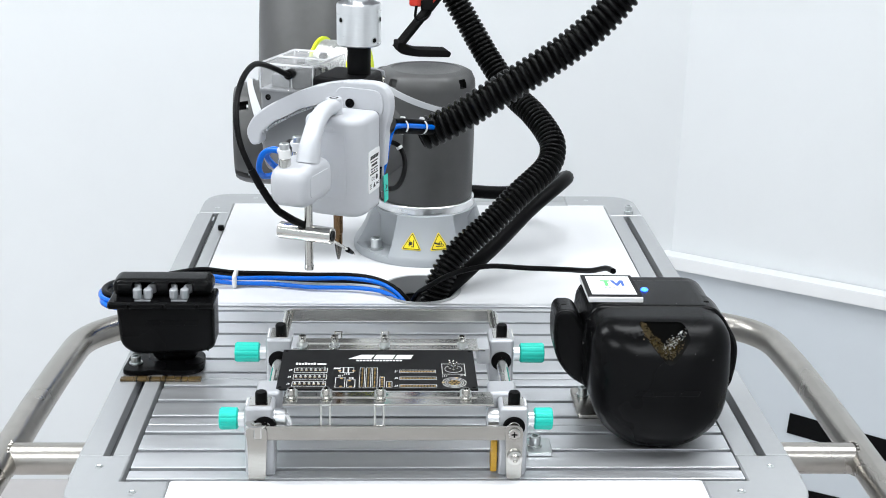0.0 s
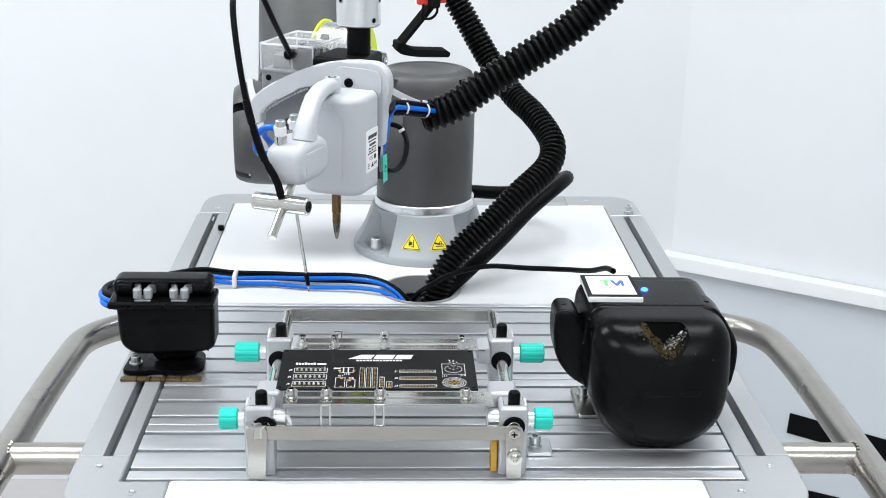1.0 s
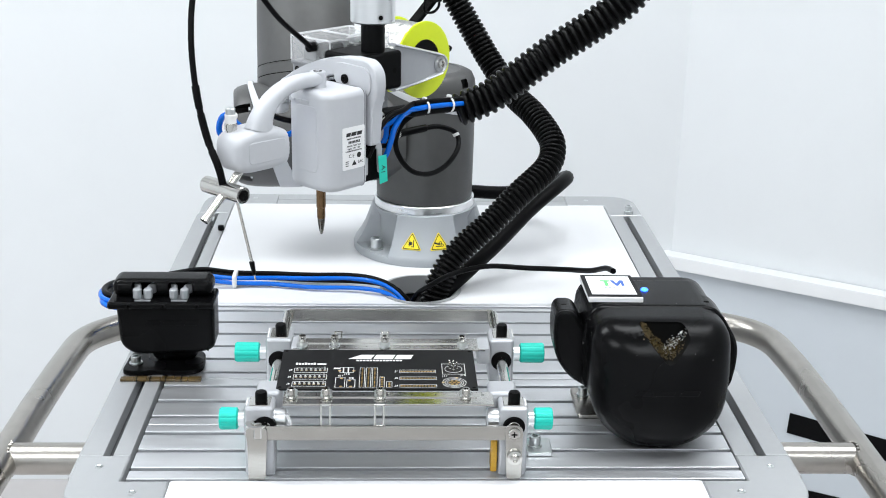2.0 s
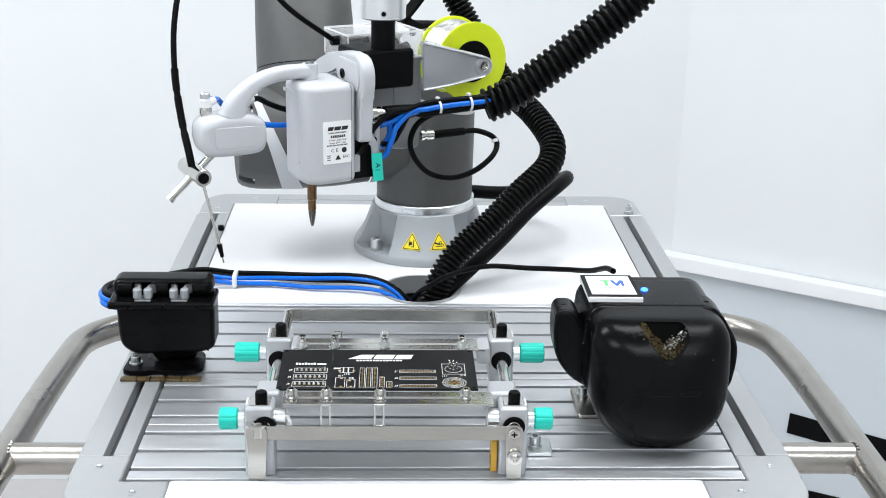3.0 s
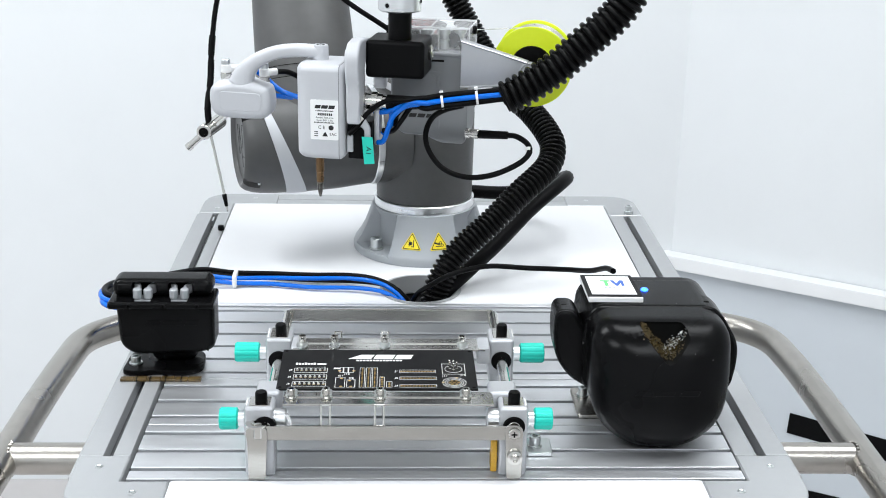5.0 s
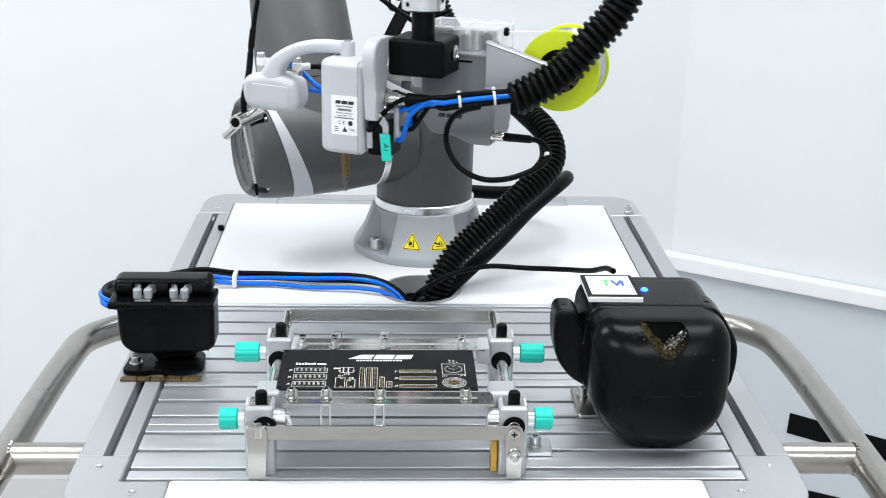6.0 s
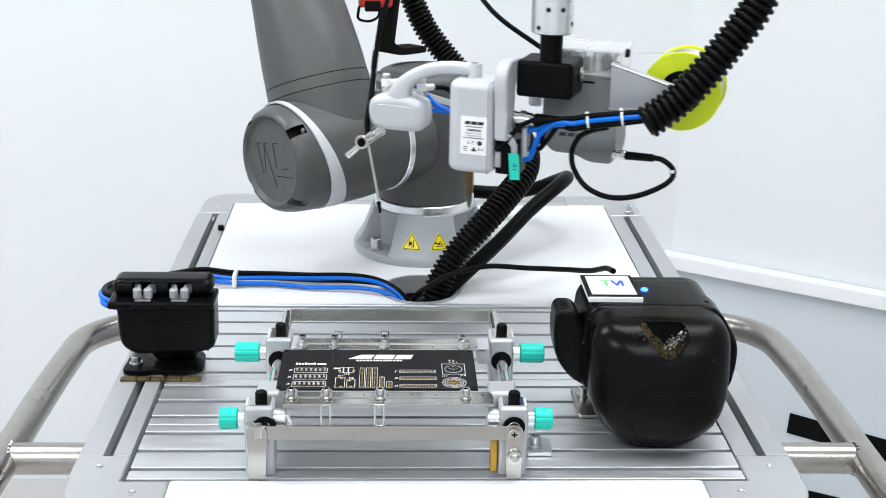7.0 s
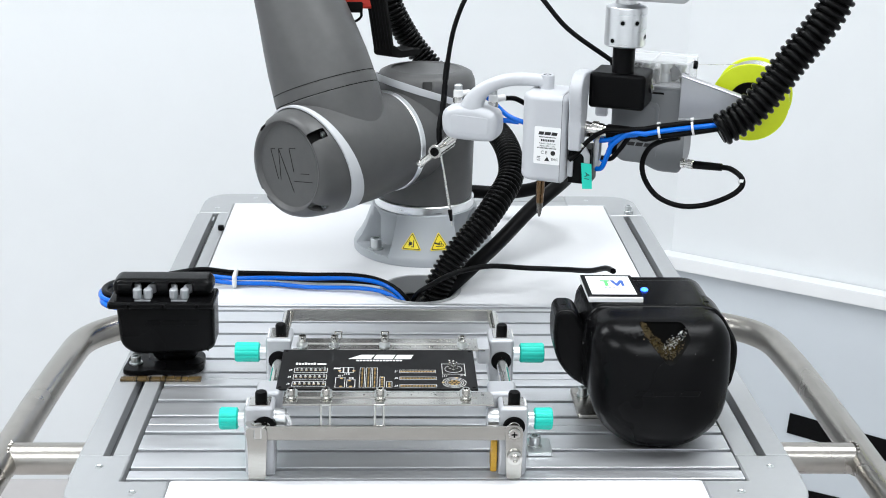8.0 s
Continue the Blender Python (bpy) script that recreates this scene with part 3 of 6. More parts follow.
def build_arm():
    a = thing("industrial_robot", "dark grey jointed industrial robot with pale stripes", "robot", Matrix.Translation((BX, BY, 0)))
    col = part("column", lathe([(0.0, 0.0642), (0.0553, 0.0642), (0.0562, 0.0652), (0.0572, 0.13), (0.0572, 0.196), (0.0565, 0.203), (0.053, 0.2105), (0.047, 0.2135), (0.040, 0.2145), (0.0385, 0.2133), (0.0, 0.2133)], 96), M_ROBOT, a, "dark grey column with a domed cap")
    # slanted pale band round the column
    b = bmesh.new()
    rows = []
    for i in range(97):
        t = 2 * math.pi * i / 96
        zc = 0.1875 + 0.019 * math.cos(t + radians(20.5))
        w = 0.0035 + 0.0008 * math.cos(t)
        rows.append([b.verts.new((0.05735 * math.cos(t), 0.05735 * math.sin(t), zc - w)), b.verts.new((0.05775 * math.cos(t), 0.05775 * math.sin(t), zc - w + 0.0006)), b.verts.new((0.05775 * math.cos(t), 0.05775 * math.sin(t), zc + w - 0.0006)), b.verts.new((0.05735 * math.cos(t), 0.05735 * math.sin(t), zc + w))])
    for p, q in zip(rows, rows[1:]):
        for k in range(3):
            b.faces.new((p[k], q[k], q[k + 1], p[k + 1]))
    part("column_band", b, M_STRIPE, col, "pale slanted band")
    for t in (43, 133, 223, 313):
        cut(col, finish("cutter_tmp", box(0.0515, 0.062, -0.0055, 0.0055, 0.1985, 0.2085, 0.001, m=pose(0, 0, 0, 0, 0, t)), M_HOLE_SHADE))
    # shoulder along x
    along = Matrix.Translation((0, 0, Z2)) @ pose(0, 0, 0, 0, 90, 0)
    part("shoulder", lathe([(0.0, 0.03), (0.0555, 0.03), (0.0558, 0.068), (0.0595, 0.11), (0.0605, 0.15), (0.059, 0.176), (0.0585, 0.185), (0.0, 0.185)], 96, along), M_ROBOT, a)
    part("shoulder_ring", lathe([(0.0557, 0.0625), (0.0572, 0.0635), (0.0572, 0.0695), (0.0560, 0.0705)], 96, along), M_POLISH, a, "bright turned aluminium ring")
    # slanted band between shoulder and cap
    b = bmesh.new()
    rows = []
    for i in range(97):
        t = 2 * math.pi * i / 96
        sc = 0.1785 + 0.022 * math.cos(t)
        w = 0.0075 - 0.0045 * math.cos(t)
        for_r = 0.0612
        pts = []
        for dx, rr in ((-w, for_r - 0.002), (-w, for_r), (w, for_r - 0.0003), (w, for_r - 0.002)):
            pts.append(b.verts.new((sc + dx, rr * math.sin(t), Z2 + rr * math.cos(t))))
        rows.append(pts)
    for p, q in zip(rows, rows[1:]):
        for k in range(3):
            b.faces.new((p[k], q[k], q[k + 1], p[k + 1]))
    part("shoulder_band", b, M_STRIPE, a, "pale slanted band")
    cap = part("shoulder_cap", lathe([(0.0, 0.150), (0.0602, 0.150), (0.0598, 0.182), (0.0588, 0.197), (0.0572, 0.207), (0.0545, 0.2145), (0.0512, 0.2185), (0.0482, 0.2192), (0.0462, 0.2180), (0.0448, 0.2150), (0.0436, 0.2140), (0.0, 0.2140)], 96, along), M_ROBOT, a, "dark grey end cap with a sunk disc")
    for t in (45, 135, 225, 315):
        m = along @ pose(0, 0, 0, 0, 0, t)
        cut(cap, finish("cutter_tmp", box(0.0485, 0.064, -0.0055, 0.0055, 0.2015, 0.23, 0.001, m=m), M_HOLE_SHADE))
        part("cap_screw", lathe([(0.003, 0), (0.003, 0.0025), (0.0018, 0.0025), (0.0015, 0.001), (0, 0.001)], 12, m @ Matrix.Translation((0.0535, 0, 0.2012))), M_ZINC, cap)
    g = bmesh.new()
    k = Matrix.Translation((0.2140, 0, Z2)) @ pose(0, 0, 0, 90, 0, 90)
    for x0, y0, x1, y1 in ((-29, 13, -18, -18), (-29, 13, -23, 14), (-17, 15, -14, -18), (-17, 15, 6, -28), (-17, 15, -11, 16.5), (-1, 18, 6, -6), (-1, 18, 8, 20), (6, -16, 34, -12), (16, -6, 29, -4)):
        L = math.hypot(x1 - x0, y1 - y0) * 0.001
        box(0, L, -0.0003, 0.0003, -0.0001, 0.0003, m=k @ Matrix.Translation((x0 * 0.001, y0 * 0.001, 0)) @ pose(0, 0, 0, 0, 0, math.degrees(math.atan2(y1 - y0, x1 - x0))), bm=g)
    part("engraved_mark", g, M_HOLE_SHADE, cap)
    # upper arm, on the shoulder axis
    up = new("upper_arm", None)
    up.parent = a
    up.matrix_basis = Matrix.Translation((0.134, 0, Z2))
    part("lower_shell", lathe([(0.0, -0.03), (0.050, -0.03), (0.0552, 0.0), (0.0568, 0.03), (0.0577, 0.0625), (0.0571, 0.0632), (0.0, 0.0632)], 72), M_ROBOT, up)
    part("seam_ring", lathe([(0.0, 0.0625), (0.0566, 0.063), (0.0566, 0.079), (0.0, 0.066)], 72), M_HOLE_SHADE, up)
    part("middle_shell", lathe([(0.0, 0.0642), (0.0575, 0.0642), (0.0572, 0.0757), (0.0566, 0.0761), (0.0, 0.0761)], 72), M_ROBOT, up)
    # the tube flattens towards the elbow
    prof = [(0.0569, 0.0770), (0.0565, 0.10), (0.0558, 0.13), (0.0548, 0.16), (0.0535, 0.19), (0.0515, 0.26), (0.050, 0.34), (0.050, 0.42)]
    tb = lathe([(0.0, 0.0770)] + prof + [(0.0, 0.42)], 72)
    for v in tb.verts:
        f = min(1.0, max(0.0, (v.co.z - 0.077) / 0.13))
        v.co.y *= 1 - 0.38 * f * f * (3 - 2 * f)
    part("arm_tube", tb, M_ROBOT, up)
    return a, up


ARM, UPPER_ARM = build_arm()


# ---- board holder ----
def build_holder():
    h = thing("board_holder", "silver circuit board holder with teal knobs on the slotted plate", "holder")
    rz = 0.043
    for front_x, back_x, slide_x in (((-0.1305, -0.1075), (-0.1256, -0.1035), (-0.1245, -0.1045)), ((0.0662, 0.0889), (0.0670, 0.0885), (0.0595, 0.0825))):
        rod_x = (back_x[0] + back_x[1]) / 2
        part("guide_rod", rod((rod_x, 0.004, rz), (rod_x, 0.236, rz), 0.0048, 24, 0.0005), M_CHROME, h, "polished steel guide rod")
        for (x0, x1), y0, y1, front in ((front_x, 0.006, 0.029, True), (back_x, 0.131, 0.160, False)):
            xm = (x0 + x1) / 2
            top = 0.0588 if front else 0.0625
            bm = box(x0, x1, y0, y1, 0.0 if front else 0.022, top, 0.0028, 3)
            if not front:
                box(x0 + 0.003, x1 - 0.003, y0 + 0.003, y1 - 0.003, 0.0, 0.03, 0.002, 2, bm=bm)
            sgn = 1 if xm < 0 else -1
            ix = x1 if sgn > 0 else x0
            if not front:
                box(min(ix, ix + sgn * 0.011), max(ix, ix + sgn * 0.011), y0 - 0.012, y0 + 0.014, 0.045, 0.060, 0.002, 2, bm=bm)
            b = part("corner_block", bm, M_CAST, h, "silver painted cast corner block")
            part("top_plate", box(x0 + 0.0035, x1 - 0.003, y0 + 0.004, y1 - 0.003, top - 0.0003, top + 0.0005, 0.0004, 1), M_CHROME, b)
            part("button", lathe([(0.0048, 0), (0.0048, 0.006), (0.004, 0.0075), (0, 0.0078)], 22, Matrix.Translation((xm + 0.001, (y0 + y1) / 2 + 0.002, top + 0.0003))), M_BLACK, b, "black rubber button")
            part("bush", rod((rod_x, y0 - 0.0015, rz), (rod_x, y0 + 0.004, rz), 0.0088, 28, 0.0008), M_BLACK, b, "black plastic bush")
            part("marking", box(x0 + (0.0012 if sgn > 0 else 0.0205), x0 + (0.0022 if sgn > 0 else 0.0215), y0 + 0.005, y1 - 0.005, top - 0.0001, top + 0.0004), M_SILK, b)
            # knob on the outside
            ox = x0 if sgn > 0 else x1
            o = -sgn
            part("knob_collar", rod((ox, (y0 + y1) / 2, 0.0445), (ox + o * 0.0095, (y0 + y1) / 2, 0.0445), 0.0062, 26, 0.0008), M_POLISH, b)
            L = 0.0145 if front else 0.0215
            k0 = ox + o * (0.0053 if front else 0.0062)
            bm = bmesh.new()
            prof = [(0.0068, 0), (0.0086, 0.0012), (0.0088, L - 0.0015), (0.0078, L), (0.0, L)]
            kb = lathe(prof, 60)
            for v in kb.verts:
                a = math.atan2(v.co.y, v.co.x)
                r = math.hypot(v.co.x, v.co.y)
                if r > 0.007 and (round(a / (2 * math.pi) * 60) % 5) == 0:
                    v.co.x *= 0.955
                    v.co.y *= 0.955
            kb.transform(frame_to((k0, (y0 + y1) / 2, 0.0445), (k0 + o, (y0 + y1) / 2, 0.0445)))
            part("knob", kb, M_TEAL, b, "teal fluted plastic knob")
            if front:
                cx = ix
                part("spring_barrel", rod((cx - sgn * 0.001, 0.0175, 0.0445), (cx + sgn * 0.009, 0.0175, 0.0445), 0.0082, 26, 0.001), M_POLISH, b)
        # slider on the rod behind the front block
        part("slider", box(*slide_x, 0.0305, 0.055, 0.026, 0.0605, 0.0035, 3), M_CAST, h)
    # flat slotted rules that carry the clamps
    for y0, y1, name in ((0.0125, 0.0345, "front"), (0.118, 0.142, "back")):
        bm = bmesh.new()
        for ya, yb in ((y0, y0 + (y1 - y0) * 0.44), (y0 + (y1 - y0) * 0.58, y1)):
            box(-0.1015, 0.0625, ya, yb, 0.0575, 0.0593, 0.0004, 1, bm=bm)
        for xa, xb in ((-0.1015, -0.094), (0.05, 0.0625)):
            box(xa, xb, y0 + (y1 - y0) * 0.43, y0 + (y1 - y0) * 0.59, 0.0575, 0.0593, bm=bm)
        r = part("rule", bm, M_CHROME, h, "flat steel rule with an engraved scale")
        g = bmesh.new()
        for i in range(76):
            x = -0.096 + 0.002 * i
            for yy, s in ((y0, 1), (y1, -1)):
                ln = 0.0034 if i % 5 == 0 else 0.002
                box(x - 0.00012, x + 0.00012, min(yy + s * 0.0006, yy + s * ln), max(yy + s * 0.0006, yy + s * ln), 0.0592, 0.05942, bm=g)
        tagged(part("scale_marks", g, M_INK, r), kind="stuff")
        for i in range(8):
            lettering(str(i + 5), 0.0026, Matrix.Translation((-0.076 + 0.02 * i * 0.93, y1 - 0.0056 if name == "front" else y0 + 0.0056, 0.0594)), M_INK, "scale_number", r)
        for x in ((-0.0951, -0.068, -0.026, 0.0409) if name == "front" else (-0.0935, -0.0661, -0.0233, 0.043)):
            yc = 0.0225 if name == "front" else 0.127
            prof = [(0.0040, 0), (0.0043, 0.0004), (0.0043, 0.0016), (0.0029, 0.0018), (0.0029, 0.0038), (0.0032, 0.0041), (0.0032, 0.0082), (0.0029, 0.0086), (0.0018, 0.0086), (0.0016, 0.0055), (0, 0.0055)]
            c = part("clamp", lathe(prof, 24, Matrix.Translation((x, yc, 0.0594))), M_CHROME, h, "steel clamp screw that grips the board")
            s = 1 if name == "front" else -1
            tip = [(-0.0045, 0), (0.0045, 0), (0.0045, 0.009), (0, 0.0142), (-0.0045, 0.009)]
            part("clamp_jaw", slab([(px, s * py) for px, py in tip], 0.0016, 0.0003, 1, Matrix.Translation((x, yc, 0.0608))), M_ZINC, c)
    # thin slotted clips hooked on the rules
    for x, y, s in ((-0.068, 0.0122, -1), (-0.0265, 0.0122, -1), (-0.064, 0.1425, 1), (-0.0233, 0.1425, 1)):
        if s < 0:
            m = Matrix.Translation((x, y, 0.0575)) @ pose(0, 0, 0, -22, 0, 0)
            L = 0.0145
            bm = bmesh.new()
            for xa, xb, za, zb in ((-0.0042, -0.0026, -L, 0.001), (0.0026, 0.0042, -L, 0.001), (-0.0042, 0.0042, -L - 0.0022, -L), (-0.0042, 0.0042, 0.0, 0.0016)):
                box(xa, xb, -0.0012, 0.0, za, zb, 0.0002, 1, m=m, bm=bm)
        else:
            m = Matrix.Translation((x, y, 0.0585))
            bm = bmesh.new()
            for xa, xb, ya, yb in ((-0.0036, -0.0022, 0, 0.013), (0.0022, 0.0036, 0, 0.013), (-0.0036, 0.0036, 0.0125, 0.0145)):
                box(xa, xb, ya, yb, 0, 0.0012, 0.0002, 1, m=m, bm=bm)
        part("slotted_clip", bm, M_CHROME, h)
    # cross bars at both ends and front stand plates
    bar = slab(rounded([(-0.127, 0.0335), (0.0805, 0.0335), (0.0805, 0.0455), (-0.127, 0.0455)], [0, 0.005, 0.006, 0.004], 5), 0.002, 0.0004, 1, upright(0.0015))
    part("cross_bar", bar, M_SHEET, h, "brushed flat steel cross bar")
    part("cross_bar", slab(rounded([(-0.115, 0.0365), (0.0795, 0.0365), (0.0795, 0.0485), (-0.115, 0.0485)], [0, 0, 0.005, 0.005], 5), 0.002, 0.0004, 1, upright(0.236)), M_SHEET, h, "brushed flat steel cross bar")
    part("stand_plate", slab(rounded([(-0.1275, 0.0005), (-0.1145, 0.0005), (-0.1125, 0.034), (-0.1125, 0.0455), (-0.1295, 0.0455), (-0.1275, 0.034)], [0.001, 0.001, 0.004, 0.004, 0.006, 0.004], 5), 0.0018, 0.0003, 1, upright(-0.0008)), M_SHEET, h)
    part("stand_plate", slab(rounded([(0.0725, 0.0005), (0.0845, 0.0005), (0.0845, 0.0475), (0.0705, 0.0475)], [0.004, 0.004, 0.007, 0.004], 6), 0.0018, 0.0003, 1, upright(-0.0008)), M_SHEET, h)
    part("bracket_screw", rod((0.0775, -0.0006, 0.0408), (0.0775, -0.0032, 0.0408), 0.0046, 22, 0.0008), M_CHROME, h)
    part("thumb_screw", lathe([(0.0052, 0), (0.0058, 0.0015), (0.0058, 0.003), (0.0036, 0.0034), (0.0036, 0.0062), (0.002, 0.0063), (0.0018, 0.004), (0, 0.004)], 22, frame_to((0.0785, -0.0006, 0.0208), (0.0785, -1, 0.0208))), M_CHROME, h)
    part("thumb_screw", lathe([(0.0085, 0), (0.0085, 0.0016), (0.0045, 0.0018), (0.0045, 0.0025), (0.0022, 0.0026), (0.002, 0.001), (0, 0.001)], 24, Matrix.Translation((-0.1205, 0.0035, 0.046))), M_CHROME, h)
    part("thumb_screw", rod((-0.1195, 0.002, 0.046), (-0.1195, 0.002, 0.036), 0.0042, 18, 0.0006), M_CHROME, h)
    part("cross_recess", box(0.0752, 0.0798, -0.0035, -0.0031, 0.0403, 0.0413, bm=box(0.0770, 0.0780, -0.0035, -0.0031, 0.0385, 0.0431)), M_HOLE_SHADE, h)
    part("amber_pad", box(0.0605, 0.0655, 0.0055, 0.018, 0.004, 0.031, 0.001), M_KAPTON, h, "amber adhesive tape strip")
    part("barrel_tape", tube([(-0.0985, 0.0135, 0.050), (-0.0955, 0.010, 0.045), (-0.0955, 0.0085, 0.039), (-0.0975, 0.0105, 0.0355)], 0.0016, 16, 8), M_CLEAR_EDGE, h)


build_holder()


# ---- circuit board: local x, y in millimetres from its front middle ----
def build_board():
    m = Matrix.Translation((-0.0285, 0.0366, 0.0606))
    b = thing("circuit_board", "black test circuit board with white print and gold pads", "circuit board", m)
    k = 0.001
    part("board", slab([(-80 * k, 0), (80 * k, 0), (80 * k, 0.0775), (-80 * k, 0.0775)], 0.0016, 0.0002, 1, Matrix.Translation((0, 0, -0.0016))), M_PCB, b)

    def outline(bm, x0, y0, x1, y1, w=0.35):
        for a in ((x0, x1, y0, y0 + w), (x0, x1, y1 - w, y1), (x0, x0 + w, y0, y1), (x1 - w, x1, y0, y1)):
            box(a[0] * k, a[1] * k, a[2] * k, a[3] * k, 0, 0.00008, bm=bm)

    def ring(bm, x, y, r, w=0.3, sy=1.0):
        lathe([((r - w) * k, 0), (r * k, 0), (r * k, 0.00008), ((r - w) * k, 0.00008)], 40, Matrix.Translation((x * k, y * k, 0)) @ Matrix.Diagonal((1, sy, 1, 1)), bm, hollow=True)

    def pads(name, pts, r, mat=M_GOLD, h=0.0001, square=False):
        for x, y in pts:
            if square:
                part(name, box((x - r) * k, (x + r) * k, (y - r) * k, (y + r) * k, 0, h), mat, b)
            else:
                part(name, lathe([(r * k, 0), (r * k, h), (r * 0.45 * k, h), (r * 0.4 * k, 0.00002), (0, 0.00002)], 12, Matrix.Translation((x * k, y * k, 0))), mat, b)

    s = bmesh.new()
    for y0, y1 in ((31, 40), (18, 27), (4.8, 13.8)):
        outline(s, -68, y0, -41, y1)
    for y0, y1 in ((31, 36.4), (17.8, 23.2), (3.2, 8.4)):
        outline(s, 17.7, y0, 47.4, y1)
    for x in (-14.6, -9.5, -4.4):
        outline(s, x, 3.0, x + 4.2, 40.8, 0.3)
    outline(s, 1.7, 3.0, 5.6, 23.2)
    outline(s, 7.2, 3.0, 11.8, 14.2)
    outline(s, -33.8, 3, -26, 22)
    outline(s, -24.6, 3, -17.8, 17.6)
    outline(s, -31, 31, -19.5, 41)
    outline(s, 52.4, 28.2, 71.4, 48.8, 0.4)
    ring(s, 61.9, 38.5, 7.2, 0.35)
    for r in (9.6, 7.6, 5.8):
        ring(s, 61.6, 12.4, r, 0.4)
    # maker's mark and web address as plain shapes
    for x0, x1, sh in ((-25, -6, 3), (-4, 12, 2.5), (13.5, 27, 2.5)):
        slab([(x0 * k, 58.4 * k), (x1 * k, 58.4 * k), ((x1 + sh) * k, 66.8 * k), ((x0 + sh + (8 if x0 < -20 else 0)) * k, 66.8 * k)], 0.00008, m=Matrix(), bm=s)
    for i in range(14):
        x = -18 + i * 2.75
        box(x * k, (x + 2.0) * k, 53.9 * k, 56.6 * k, 0, 0.00008, bm=s)
    for i in range(7):
        box((-67.5 + 2.4 * i) * k, (-65.7 + 2.4 * i) * k, 46.6 * k, (50.2 - (i % 3) * 0.5) * k, 0, 0.00008, bm=s)
    box(-50 * k, -42.5 * k, 46.6 * k, 48.8 * k, 0, 0.00008, bm=s)
    for x0, x1, y0, y1 in ((-36, -31, 38.2, 40.4), (-28.5, -27.5, 31, 41), (-24.5, -23.5, 31, 41)):
        box(x0 * k, x1 * k, y0 * k, y1 * k, 0, 0.00009, bm=s)
    part("white_print", s, M_SILK, b, "white printed outlines and marks")
    for text, x, y in (("J7", -70.8, 35.5), ("J6", -70.8, 22.5), ("J5", -70.8, 9.3), ("J1", 15.2, 33.7), ("J2", 15.2, 20.5), ("J3", 15.2, 5.8), ("J10", -24.8, 28.2), ("J11", 54.5, 24.6), ("J12", 69.5, 26.3), ("C1", -29.8, 24.6), ("C2", -21.2, 20.2)):
        lettering(text, 0.0036, Matrix.Translation((x * k, y * k, 0.0001)), M_SILK, "marking", b)
    for yc in (35.5, 22.5, 9.3):
        pads("pad", [(-65.6 + i * 3.75, yc) for i in range(7)], 1.25)
        for i in range(7):
            part("solder_joint", lathe([(0.0011, 0), (0.0007, 0.0012), (0.0003, 0.0016 if i < 6 else 0.003), (0, 0.0019 if i < 6 else 0.0034)], 10, Matrix.Translation(((-65.6 + i * 3.75) * k, yc * k, 0.0001))), M_SOLDER, b)
    for yc in (33.7, 20.5, 5.8):
        pads("pad", [(19.2 + i * 2.42, yc) for i in range(12)], 0.95)
    for x in (-12.5, -7.4, -2.3):
        pads("pad", [(x, 4.6 + i * 2.45) for i in range(15)], 0.68)
    pads("pad", [(3.65, 5 + i * 4.1) for i in range(5)], 1.1)
    pads("pad", [(9.5, 4.8 + i * 3.2) for i in range(3)], 1.0)
    pads("pad", [(-29, 4.6), (-21.2, 4.6), (-29, 20), (-22.5, 15.8), (-31, 34.5), (-19.6, 34.5)], 1.3)
    pads("pad", [(61.6 + 3.4 * math.cos(a), 12.4 + 3.4 * math.sin(a)) for a in [i * math.pi / 3 for i in range(6)]] + [(61.6, 12.4), (63.8, 21.3), (52.6, 12.6)], 1.15)
    for x, y in ((59, 38.5), (61.8, 35.5), (64.6, 38.5), (61.8, 41.5), (58.4, 42)):
        part("pin", lathe([(0.0013, 0), (0.0012, 0.001), (0.0006, 0.0012), (0.0006, 0.0062), (0, 0.0066)], 10, Matrix.Translation((x * k, y * k, 0))), M_CHROME, b)
    for x in (-77, 77):
        for y in (3.2, 74.3):
            part("corner_hole", lathe([(0.0014, 0), (0.0014, 0.00006), (0, 0.00006)], 14, Matrix.Translation((x * k, y * k, 0))), M_HOLE_SHADE, b)


build_board()


